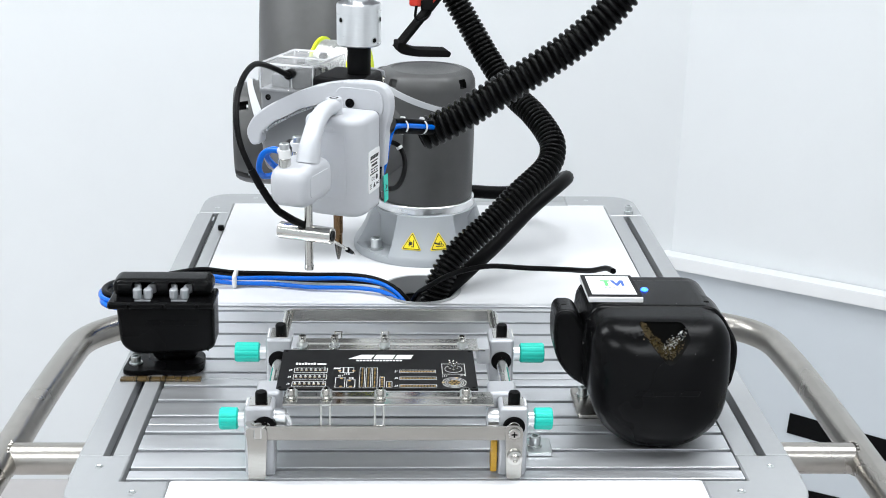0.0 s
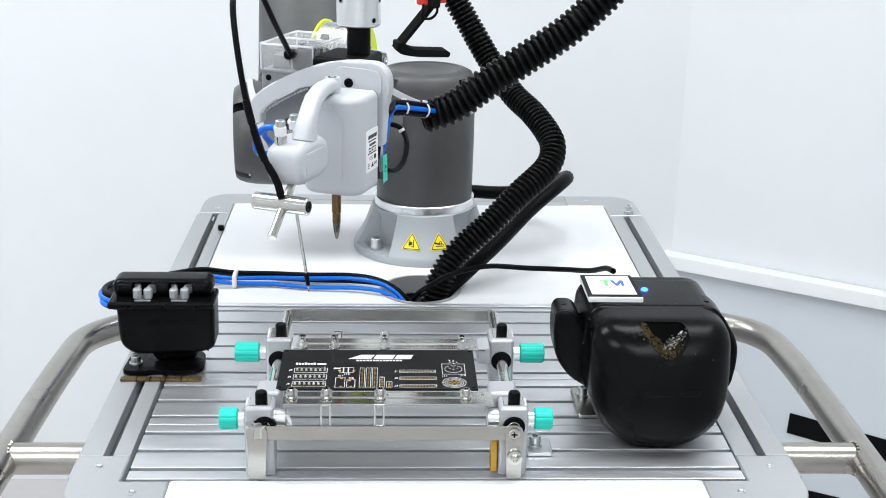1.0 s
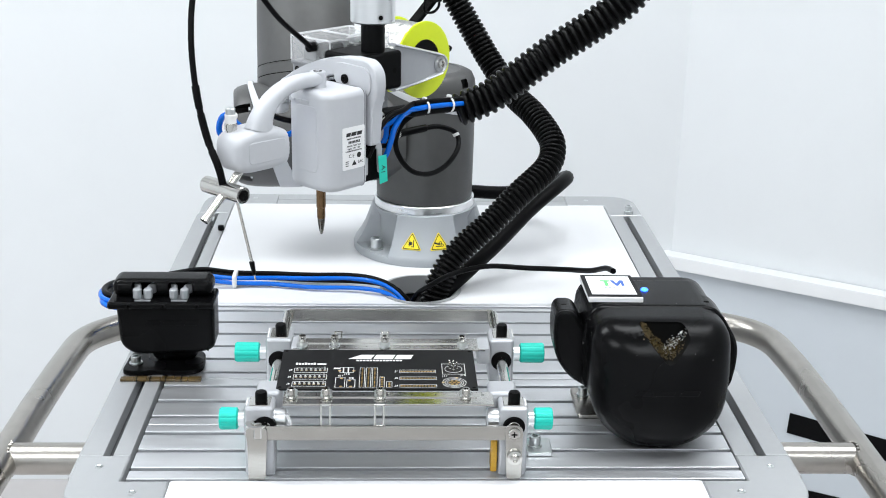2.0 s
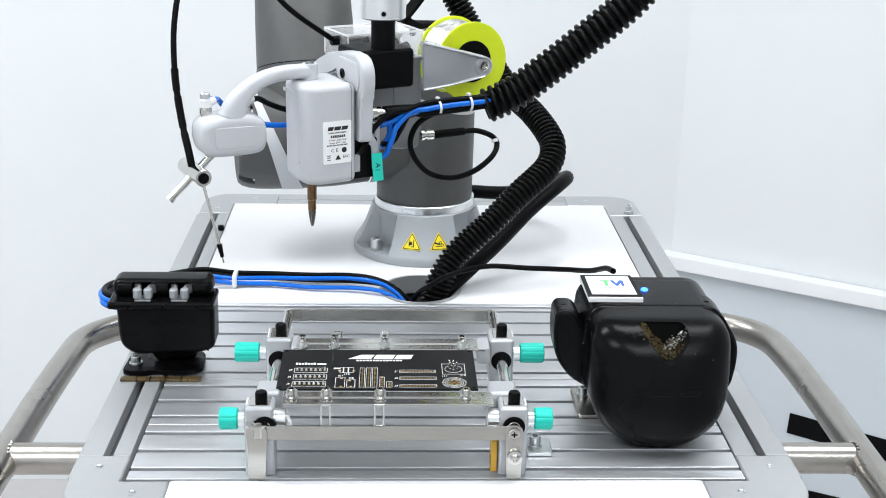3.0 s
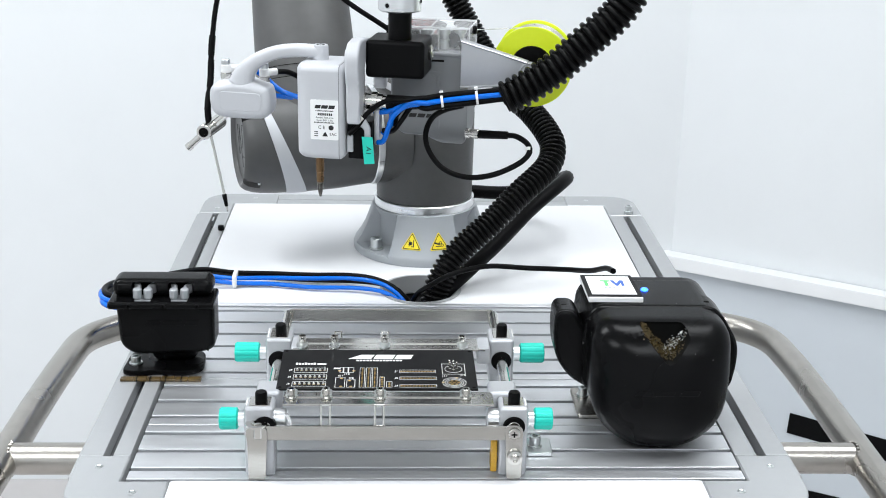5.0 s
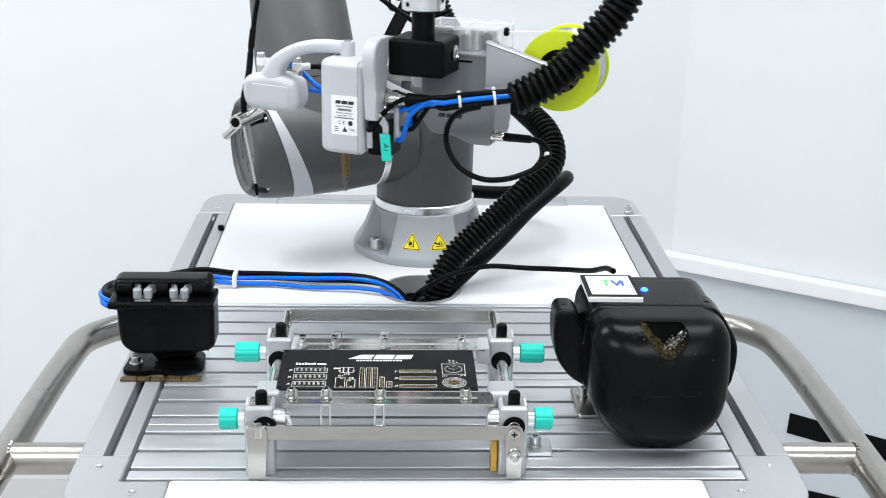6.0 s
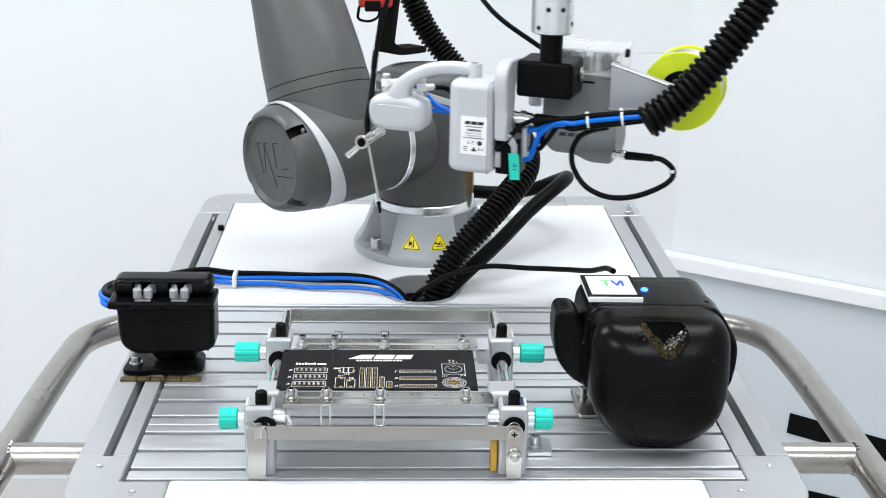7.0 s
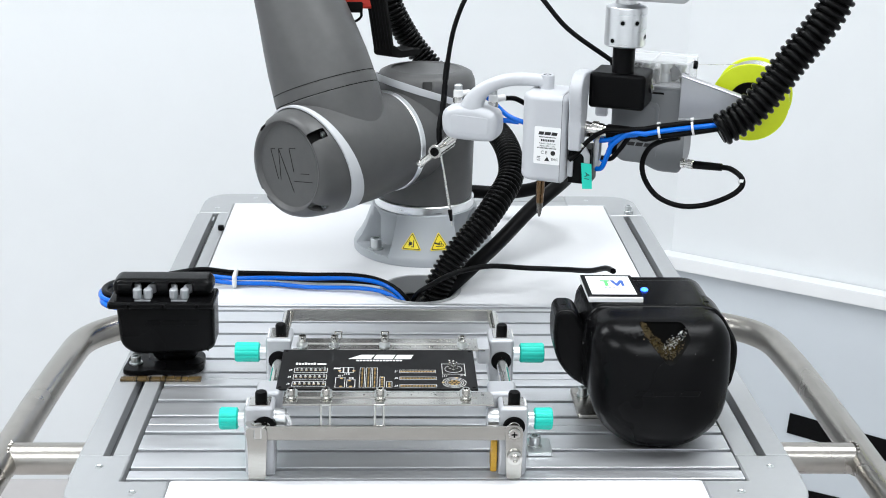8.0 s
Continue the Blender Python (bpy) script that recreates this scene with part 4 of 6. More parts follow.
# ---- tip holder at the side ----
def build_tip_holder():
    h = thing("tip_holder", "black moulded soldering tip holder with two silver grippers", "tool holder")
    plate = rounded([(-0.2635, 0.192), (-0.262, 0.238), (-0.193, 0.240), (-0.190, 0.2), (-0.205, 0.190), (-0.23, 0.1935), (-0.25, 0.190)], [0.012, 0.014, 0.014, 0.014, 0.01, 0.01, 0.01], 6)
    part("base_plate", slab(plate, 0.005, 0.0012, 2, Matrix.Translation((0, 0, 0.0005))), M_BLACK_SATIN, h)
    part("neck", box(-0.2400, -0.1975, 0.210, 0.233, 0.005, 0.032, 0.009, 4), M_BLACK_SATIN, h)
    out = rounded([(-0.2675, 0.068), (-0.1785, 0.068), (-0.1795, 0.023), (-0.191, 0.0190), (-0.253, 0.0165), (-0.2655, 0.026)], [0.001, 0.001, 0.017, 0.012, 0.014, 0.017], 7)
    body = part("body", slab(out, 0.034, 0.005, 3, upright(0.2005)), M_BLACK_SATIN, h)
    g = bmesh.new()
    for x0, x1 in ((-0.2425, -0.2295), (-0.2265, -0.2095), (-0.2065, -0.1945)):
        slab([(x0, 0.0465), (x1, 0.0465), (x1 + 0.002, 0.0515), (x0 + 0.003, 0.0515)], 0.0006, 0.0002, 1, upright(0.2001), g)
    part("raised_mark", g, M_BLACK, body)
    lip = part("lip", box(-0.2725, -0.1775, 0.1895, 0.23, 0.0655, 0.0725, 0.0025, 3), M_BLACK_SATIN, h)
    for x in (-0.2535, -0.2225, -0.1925):
        part("lip_screw", lathe([(0.0022, 0), (0.0022, 0.0008), (0.0012, 0.0008), (0.0010, 0.0002), (0, 0.0002)], 14, frame_to((x, 0.1897, 0.069), (x, -1, 0.069))), M_BLACK, lip)
    lid = finish("lid", box(-0.2705, -0.1800, 0.2035, 0.234, 0.0715, 0.0885, 0.0078, 6), M_BLACK_SATIN, h)
    for xc in (-0.241, -0.2085):
        cut(lid, finish("cutter_tmp", box(xc - 0.0112, xc + 0.0112, 0.198, 0.2235, 0.0742, 0.0862, 0.0022, 3), M_HOLE_SHADE))
        gr = part("gripper", box(xc - 0.0072, xc + 0.0072, 0.1925, 0.220, 0.0726, 0.0742, 0.0005), M_JAW, h, "silver spring gripper")
        for s in (-1, 1):
            jaw = [(0.0009, -0.0010), (0.0040, -0.0034), (0.0084, -0.0014), (0.0088, 0.0032), (0.0060, 0.0064), (0.0058, 0.0105), (0.0098, 0.0138), (0.0102, 0.020), (0.0068, 0.020), (0.0028, 0.0125), (0.0030, 0.0055), (0.0011, 0.0035)]
            part("jaw", slab(rounded([(xc + s * x, 0.1955 + y) for x, y in jaw], 0.0012, 3), 0.0092, 0.0014, 3, Matrix.Translation((0, 0, 0.0744))), M_JAW, gr)
    part("bolt", lathe([(0.0062, 0), (0.0062, 0.0012), (0.0045, 0.0013), (0.0045, 0.0068), (0.004, 0.0074), (0.0024, 0.0074), (0.0022, 0.004), (0, 0.004)], 20, Matrix.Translation((-0.2535, 0.2085, 0.0055))), M_ZINC, h, "zinc-plated cap bolt")
    part("plate_socket", lathe([(0.0075, 0), (0.0085, 0), (0.0085, 0.0005), (0.0075, 0.0005)], 26, Matrix.Translation((-0.2005, 0.213, 0.0056))), M_BLACK, h)
    st = thing("packing_strip", "narrow brown patterned strip under the tip holder", "strip")
    for i in range(6):
        x0 = -0.2628 + i * 0.0122
        part("strip_piece", box(x0, x0 + 0.0118, 0.1792, 0.1855, 0.0002, 0.0026 + (i % 2) * 0.0003, 0.0003, 1), M_STRIP, st)
    for i, x in enumerate((-0.2485, -0.2365, -0.2225, -0.2085)):
        part("dark_line", box(x, x + 0.0012, 0.1790, 0.1856, 0.0003, 0.0032), M_BLACK, st)


build_tip_holder()


# ---- tip cleaner ----
def build_cleaner():
    tilt = Matrix(((1, 0, 0, 0.2025), (0, 1, 0.18, 0.050), (0, 0, 1, 0.0045), (0, 0, 0, 1)))
    nose = Matrix(((1, 0, 0, 0.2025), (0, 1, 0.18, 0.029), (0, 0, 1, 0.0045), (0, 0, 0, 1)))
    c = thing("tip_cleaner", "black moulded soldering tip cleaner with an open hatch", "tip cleaner")
    W = 0.0575
    out = rounded([(-W, 0.1015), (W, 0.1015), (W + 0.0012, 0.055), (0.0535, 0.0185), (0.025, -0.004), (-0.025, -0.004), (-0.0535, 0.0185), (-W - 0.0012, 0.055)], [0.022, 0.022, 0.022, 0.022, 0.018, 0.018, 0.022, 0.022], 8)
    bm = bmesh.new()
    cx, cz = 0.0, 0.055
    loops = []
    for s in (0.12, 0.3, 0.48, 0.62, 0.74, 0.83, 0.90, 0.945, 0.975, 0.992, 1.0):
        y = 0.034 * (1 - (1 - s ** 2.7) ** (1 / 2.2)) if s < 1 else 0.034
        loops.append([bm.verts.new((cx + (x - cx) * s, y, cz + (z - cz) * s)) for x, z in out])
    for y in (0.06, 0.125):
        loops.append([bm.verts.new((x, y, z)) for x, z in out])
    for a, b in zip(loops, loops[1:]):
        for i in range(len(out)):
            k = (i + 1) % len(out)
            bm.faces.new((a[i], a[k], b[k], b[i]))
    bm.faces.new(loops[0]), bm.faces.new(loops[-1])
    bm.transform(nose)
    body = part("body", bm, M_BLACK_SATIN, c)
    hatch = rounded([(-0.0205, 0.1003), (0.0172, 0.1003), (0.0205, 0.0915), (0.006, 0.0738), (0.0002, 0.0738), (-0.0148, 0.0915)], [0.003, 0.005, 0.007, 0.006, 0.003, 0.006], 5)
    cutter = finish("cutter_tmp", slab(hatch, 0.06, 0, m=nose @ upright(-0.03)), M_HOLE_SHADE)
    body.data.materials.append(M_HOLE_SHADE)
    cut(body, cutter)
    # rim and residue inside the hatch
    rnd = random.Random(5)
    w = bmesh.new()
    for i in range(1000):
        x, y = rnd.uniform(-0.018, 0.019), rnd.uniform(0.009, 0.027)
        edge = 0.0765 + 0.020 * max(0.0, -x) / 0.018 + 0.008 * max(0.0, x - 0.004) / 0.015
        f = min(0.099, edge + rnd.uniform(-0.006, 0.002) + (y - 0.01) * 0.3)
        bmesh.ops.create_icosphere(w, subdivisions=1, radius=rnd.uniform(0.0002, 0.0008), matrix=Matrix.Translation(nose @ Vector((x, y, f))) @ pose(0, 0, 0, rnd.uniform(0, 90), rnd.uniform(0, 90), 0))
    tagged(part("flux_residue", w, M_RESIDUE, c, "amber crusted flux residue"), kind="stuff")
    w = bmesh.new()
    for i in range(150):
        k = rnd.random()
        x, y = 0.002 + 0.015 * k + rnd.uniform(-0.003, 0.003), rnd.uniform(0.013, 0.022)
        bmesh.ops.create_icosphere(w, subdivisions=1, radius=rnd.uniform(0.00015, 0.00055) * (1.8 if rnd.random() < 0.08 else 1), matrix=Matrix.Translation(nose @ Vector((x, y, 0.0815 + 0.012 * k + rnd.uniform(-0.004, 0.003)))))
    tagged(part("solder_beads", w, M_SOLDER, c, "grey solder beads"), kind="stuff")
    # light flecks of dust on the shell and cover
    g = bmesh.new()
    for i in range(60):
        p = body.data.polygons[rnd.randrange(len(body.data.polygons))]
        if p.normal.z < 0.15 or p.normal.y > 0.5 or p.area < 2e-6:
            continue
        a, b = body.data.vertices[p.vertices[0]].co, body.data.vertices[p.vertices[2 % len(p.vertices)]].co
        at = a.lerp(b, rnd.random())
        bmesh.ops.create_icosphere(g, subdivisions=1, radius=rnd.uniform(0.00012, 0.00026), matrix=Matrix.Translation(at))
    for i in range(14):
        at = tilt @ Vector((rnd.uniform(-0.045, 0.045), rnd.uniform(0.036, 0.09), 0.1026))
        bmesh.ops.create_icosphere(g, subdivisions=1, radius=rnd.uniform(0.0001, 0.0002), matrix=Matrix.Translation(at))
    tagged(part("dust_flecks", g, M_SILK, c, "pale dust flecks"), kind="stuff")
    part("hatch_floor", box(-0.0205, 0.0215, 0.0278, 0.0292, 0.066, 0.1, m=nose), M_HOLE_SHADE, c)
    g = bmesh.new()
    for x0, x1 in ((-0.0265, -0.012), (-0.0075, 0.006), (0.0105, 0.026)):
        slab([(x0, 0.049), (x1, 0.049), (x1 + 0.002, 0.0532), (x0 + 0.004, 0.0532)], 0.0012, 0.0004, 1, nose @ upright(-0.0002), g)
    part("raised_mark", g, M_BLACK_SATIN, c)
    # upper housing behind the seam
    up = rounded([(-0.053, 0.1025), (0.050, 0.1025), (0.0595, 0.082), (0.0595, 0.03), (-0.0595, 0.03), (-0.0615, 0.082)], [0.016, 0.016, 0.016, 0.01, 0.01, 0.016], 7)
    part("rear_cover", slab(up, 0.068, 0.006, 4, tilt @ upright(0.030)), M_BLACK_SATIN, c)
    left = rounded([(0.1175, 0.080), (0.1185, 0.099), (0.1220, 0.1035), (0.1355, 0.1035), (0.142, 0.091), (0.150, 0.074), (0.1525, 0.038), (0.1475, 0.0335), (0.1325, 0.0425), (0.1205, 0.0600)], [0.012, 0.008, 0.006, 0.007, 0.012, 0.014, 0.006, 0.006, 0.014, 0.014], 6)
    right = rounded([(0.2380, 0.1065), (0.2515, 0.1065), (0.2600, 0.0985), (0.2746, 0.0745), (0.2752, 0.055), (0.2712, 0.032), (0.2560, 0.028)], [0.006, 0.007, 0.010, 0.014, 0.014, 0.008, 0.006], 6)
    for wing, hx in ((left, 0.127), (right, 0.2472)):
        f = part("side_flap", pillow(wing, 0.034, 0.0042, 6, upright(0.097)), M_BLACK_SATIN, c)
        part("flap_slot", box(hx - 0.0026, hx + 0.0026, 0.1115, 0.1135, 0.1025, 0.1038 if hx < 0.2 else 0.1068, 0.0005, 1), M_HOLE_SHADE, f)
    top = tilt @ Matrix.Translation((-0.033, 0.0625, 0.1026)) @ pose(0, 0, 0, 0, 0, -0.5)
    t = part("sign_tile", slab(rounded([(-0.022, -0.0235), (0.024, -0.0235), (0.022, 0.030), (-0.023, 0.030)], 0.001, 2), 0.0042, 0.0004, 1, top), M_WHITE, c, "small white and black sign tile")
    part("tile_border", slab([(-0.0225, -0.022), (0.0235, -0.022), (0.0215, 0.0298), (-0.0228, 0.0298)], 0.0004, 0, m=top @ Matrix.Translation((0, 0, 0.0042))), M_BLACK, t)
    part("tile_face", slab([(-0.0185, -0.0175), (0.0195, -0.0175), (0.0185, 0.0255), (-0.019, 0.0255)], 0.0004, 0, m=top @ Matrix.Translation((0, 0, 0.0046))), M_LABEL, t)
    zt = top @ Matrix.Translation((0, 0, 0.005))
    g = box(-0.0075, 0.0005, 0.0125, 0.0155, 0, 0.0001, m=zt)
    box(-0.0045, -0.0015, 0.002, 0.0125, 0, 0.0001, m=zt, bm=g)
    part("tile_mark", g, M_GREEN, t)
    g = slab([(0.0008, 0.0155), (0.004, 0.0155), (0.006, 0.008), (0.009, 0.0155), (0.0122, 0.0155), (0.0122, 0.002), (0.0098, 0.002), (0.0098, 0.009), (0.0066, 0.002), (0.005, 0.002)], 0.0001, m=zt)
    for i in range(5):
        box(-0.006 + i * 0.0036, -0.004 + i * 0.0036, -0.004, -0.0022, 0, 0.0001, m=zt, bm=g)
    part("tile_mark", g, M_LOGO_BLUE, t)
    part("status_light", lathe([(0.0032, -0.001), (0.0032, 0.0008), (0.002, 0.0018), (0, 0.002)], 18, tilt @ Matrix.Translation((-0.003, 0.0685, 0.1026))), M_LED, c, "glowing blue status light")
    base = part("base_plate", slab(rounded([(0.1435, 0.106), (0.195, 0.106), (0.195, 0.16), (0.1435, 0.16)], 0.003, 3), 0.004, 0.0006, 1, Matrix.Translation((0, 0, 0.0003))), M_STEEL, c, "bare steel base plate")
    part("base_screw", lathe([(0.0055, 0), (0.0055, 0.001), (0.0042, 0.0011), (0.0042, 0.0075), (0.0038, 0.008), (0.0023, 0.008), (0.002, 0.005), (0, 0.005)], 20, Matrix.Translation((0.1525, 0.144, 0.0043))), M_ZINC, base)
    part("pedestal", box(0.165, 0.25, 0.105, 0.17, 0.0043, 0.03, 0.004), M_BLACK, c)
    k = thing("clamp_plate", "small zinc-plated clamp plate with a cap screw", "clamp")
    part("plate", slab(rounded([(0.0925, 0.037), (0.1135, 0.037), (0.1135, 0.063), (0.0925, 0.063)], 0.002, 3), 0.0035, 0.0005, 1, Matrix.Translation((0, 0, 0.0004))), M_ZINC, k)
    part("screw", lathe([(0.0062, 0), (0.0062, 0.0012), (0.0048, 0.0013), (0.0048, 0.008), (0.0042, 0.0086), (0.0026, 0.0086), (0.0023, 0.005), (0, 0.005)], 20, Matrix.Translation((0.1, 0.0505, 0.0039))), M_ZINC, k)


build_cleaner()


# ---- cables that lie on the table ----
def lying_cable(name, label, pts, r, mat, n=60, group=""):
    return tagged(finish(name, tube(pts, r, n, 12), mat), label, "cable", group)


BUNDLE = [(-0.245, 0.245, 0.046), (-0.285, 0.252, 0.047), (-0.2965, 0.285, 0.044), (-0.286, 0.34, 0.032), (-0.262, 0.388, 0.018), (-0.225, 0.418, 0.014), (-0.190, 0.426, 0.0075), (-0.150, 0.428, 0.006), (-0.105, 0.424, 0.006), (-0.058, 0.420, 0.007), (-0.026, 0.409, 0.006), (-0.004, 0.402, -0.008), (0.006, 0.398, -0.03)]


def offset(pts, f):
    return [(x + f(i)[0], y + f(i)[1], z + f(i)[2]) for i, (x, y, z) in enumerate(pts)]


lying_cable("blue_tube", "glossy blue pneumatic tube lying across the white top", offset(BUNDLE, lambda i: (-0.002, 0.004 * math.sin(i * 0.9) - 0.001, 0.003)), 0.0024, M_BLUE, group="tubes on the table")
lying_cable("blue_tube", "glossy blue pneumatic tube lying across the white top", offset(BUNDLE, lambda i: (0.001, -0.012 if i > 7 else -0.006, -0.002 if i > 4 else 0)), 0.0024, M_BLUE, group="tubes on the table")
lying_cable("black_tube", "black pneumatic tube lying beside blue tubes", offset(BUNDLE, lambda i: (0, 0.010 if i < 10 else 0.004, 0.004)), 0.0029, M_CABLE, group="tubes on the table")
lying_cable("black_tube", "black pneumatic tube lying beside blue tubes", offset(BUNDLE, lambda i: (0.003, 0.0045 + 0.002 * math.cos(i), 0.0005)), 0.0029, M_CABLE, group="tubes on the table")
tagged(finish("cable_tie", box(-0.1905, -0.1855, 0.415, 0.441, 0.0005, 0.0155, 0.0035, 3), M_WHITE), "white plastic cable tie round the tubes", "cable tie")
lying_cable("signal_cable", "thin black cable arching over to the tip cleaner", [(0.002, 0.405, -0.03), (0.007, 0.39, 0.002), (0.023, 0.375, 0.021), (0.047, 0.365, 0.038), (0.082, 0.36, 0.048), (0.122, 0.358, 0.047), (0.157, 0.335, 0.054), (0.176, 0.285, 0.071), (0.184, 0.245, 0.088), (0.186, 0.215, 0.096)], 0.0027, M_CABLE)
lying_cable("power_cable", "thick black cable leading from the opening round the base", [(0.025, 0.398, -0.04), (0.036, 0.408, -0.005), (0.062, 0.43, 0.014), (0.1, 0.468, 0.036), (0.142, 0.522, 0.06), (0.178, 0.562, 0.077), (0.193, 0.598, 0.077), (0.187, 0.632, 0.064), (0.16, 0.655, 0.046), (0.125, 0.67, 0.036), (0.083, 0.675, 0.036), (0.03, 0.69, 0.034), (-0.03, 0.70, 0.009)], 0.0085, M_CABLE, 90)


# ---- soldering head: local origin at the foot of the collar, millimetres, x towards the spool, y to the rear ----
MM = 0.001


def mbox(x0, x1, y0, y1, z0, z1, r=0.0, seg=2, m=None, bm=None):
    return box(x0 * MM, x1 * MM, y0 * MM, y1 * MM, z0 * MM, z1 * MM, r * MM, seg, m, bm)


def mrod(p, q, r, seg=24, c=0.0, bm=None, r2=None):
    return rod([v * MM for v in p], [v * MM for v in q], r * MM, seg, c * MM, bm, None if r2 is None else r2 * MM)


def mtube(pts, r, n=40, seg=12, bm=None, squash=(1, 1)):
    return tube([[v * MM for v in p] for p in pts], r * MM, n, seg, bm, True, squash)


def mlathe(prof, at, seg=28, axis=(0, 0, 1), bm=None):
    at = Vector(at) * MM
    return lathe([(r * MM, z * MM) for r, z in prof], seg, frame_to(at, at + Vector(axis)), bm)


def side_slab(outline, x0, thick, bevel=0.0, seg=2, bm=None):
    """An outline in (y, z) that stands across x, from x0 on."""
    m = Matrix.Translation((x0 * MM, 0, 0)) @ Matrix(((0, 0, 1, 0), (1, 0, 0, 0), (0, 1, 0, 0), (0, 0, 0, 1)))
    return slab([(y * MM, z * MM) for y, z in outline], thick * MM, bevel * MM, seg, m, bm)


def front_slab(outline, y0, thick, bevel=0.0, seg=2, bm=None):
    return slab([(x * MM, z * MM) for x, z in outline], thick * MM, bevel * MM, seg, upright(y0 * MM), bm)


IRON_BACK = 6.0   # the iron sits this far behind the collar's middle line
SWING_AT = Vector((-142.5, -18.0 + IRON_BACK, -82.0)) * MM


BUNDLE_AT = Vector((30, -22, -80)) * MM
BUNDLE_WIRES = (("blue_wire", (-4.4, 0.6)), ("blue_wire", (1.6, 1.6)), ("blue_wire", (-0.4, -1.6)), ("black_wire", (-2.0, 5.0)), ("black_wire", (-3.2, -4.6)), ("black_wire", (3.6, -3.6)))


def build_bundle(h):
    """The outer half of the wires, straight along x from its pivot."""
    b = new("wire_bundle", None)
    b.parent = h
    b.matrix_basis = Matrix.Translation(BUNDLE_AT)
    for k, (name, (y, z)) in enumerate(BUNDLE_WIRES):
        pts = [(-1, y, z), (18, y + 0.8 * math.sin(k), z + 0.7), (42, y * 0.9, z * 0.9 + 0.5 * math.cos(2 * k)), (66, y * 0.85, z * 0.85), (92, y * 0.8, z * 0.8)]
        part(name, mtube(pts, 2.5 if name == "blue_wire" else 2.7, 30, 12), M_BLUE if name == "blue_wire" else M_CABLE, b, "glossy blue tube in the bundle" if name == "blue_wire" else "black cable in the bundle")
    for x in (14, 46):
        tie = lathe([(v * MM, w * MM) for v, w in ((7.3, -1.1), (7.9, -1.1), (7.9, 1.1), (7.3, 1.1))], 28, frame_to((x * MM, 0, 0), ((x + 1) * MM, 0, 0)), None, (1, 0.95), True)
        mbox(x - 1.8, x + 1.8, -2.5, 2.0, 6.6, 9.6, 0.8, 2, bm=tie)
        part("cable_tie", tie, M_WHITE, b, "white cable tie")
    return b


def build_head():
    h = thing("soldering_head", "silver-grey automatic soldering head hanging from the robot wrist", "soldering head")
    # wrist plate, collar and neck
    part("wrist_plate", mbox(-14, 62, -32, 44, 46.5, 64, 6, 4), M_HEADGREY, h, "light grey wrist plate")
    col = part("collar", mlathe([(11, 39), (11.5, 46.6)], (0, 0, 0), 40, bm=mlathe([(18.5, 0), (20, 1.2), (20, 36.5), (19, 38), (12, 40.5), (0, 40.5)], (0, 0, 0), 64)), M_POLISH, h, "turned aluminium clamping collar")
    for ang, z in ((-88, 24), (-48, 24), (-115, 6.5), (150, 24), (60, 24), (-10, 10)):
        d = Vector((math.cos(radians(ang)), math.sin(radians(ang)), 0))
        s = part("grub_screw", mlathe([(3.2, 0), (3.2, 0.5), (1.7, 0.5), (1.5, -1.0), (0, -1.0)], (d.x * 19.7, d.y * 19.7, z), 16, d), M_ZINC, col)
        # raised black disc that draws the shade in the screw's socket
        part("grub_recess_shade", mlathe([(2.1, 0), (2.1, 0.7), (0, 0.7)], (d.x * 19.7, d.y * 19.7, z), 14, d), M_HOLE_SHADE, s)
    part("neck", mlathe([(10.8, -30), (10.8, 0)], (0, 0, 0), 40), M_BLACK, h, "black neck tube")
    blk = finish("mount_block", mbox(-30, 25, -14, 34, -61, -26, 4, 4), M_BLACK, h, "black plastic mounting block")
    for x, r in ((-9, 2.4), (2.5, 1.1), (14, 2.4)):
        # flat black discs in place of the shade inside the drilled holes
        part("block_hole_shade", mlathe([(r, 0), (r, 0.2), (0, 0.2)], (x, -13.95, -43.5), 16, (0, -1, 0)), M_HOLE_SHADE, blk)
    part("block_lens", mlathe([(7, 0), (7.5, 3), (5, 4), (4, 2.5), (0, 2.5)], (24.8, 14, -40), 26, (1, 0, 0)), M_CHROME, blk)
    # hinge plate with the long arched grip that reaches backwards
    arch = rounded([(-47, -50), (-46, -34), (-36, -24.5), (-8, -25), (20, -30), (46, -40), (70, -52), (88, -65), (96, -80), (90, -93), (80, -90), (80, -80), (66, -68), (40, -54), (10, -44), (-8, -41), (-14, -52), (-16, -64), (-20, -100), (-40, -100), (-42, -66)],
                   [12, 12, 12, 6, 6, 6, 8, 10, 8, 6, 4, 6, 6, 6, 6, 6, 6, 6, 3, 3, 6], 4)
    hinge = part("hinge_arch", side_slab(arch, -42, 12.5, 2.2, 3), M_HEADGREY, h, "light grey arched hinge plate")
    part("hinge_face", side_slab(rounded([(-40, -57), (-40, -31), (4, -30), (6, -46), (-10, -57)], [11, 11, 9, 6, 8], 6), -43.6, 2.2, 0.6, 2), M_HEADGREY, hinge)
    part("hinge_screw", mlathe([(4.2, 0), (4.2, 1.2), (2.4, 1.2), (2.0, 0.2), (0, 0.2)], (-43.5, -9, -44), 22, (-1, 0, 0)), M_BLACK, hinge)
    for i in range(26):
        t = i / 25
        y, z = -2 + 80 * t, -44.5 - 8 * t - 26 * t * t
        part("grip_rib", mbox(y - 0.7, y + 0.7, -4.5, 4.5, -1.6, 0.6, 0.3, 1, m=Matrix.Translation((-36 * MM, 0, 0)) @ pose(0, 0, 0, 0, 0, 90) @ Matrix.Translation((0, 0, z * MM))), M_HEADGREY, hinge)
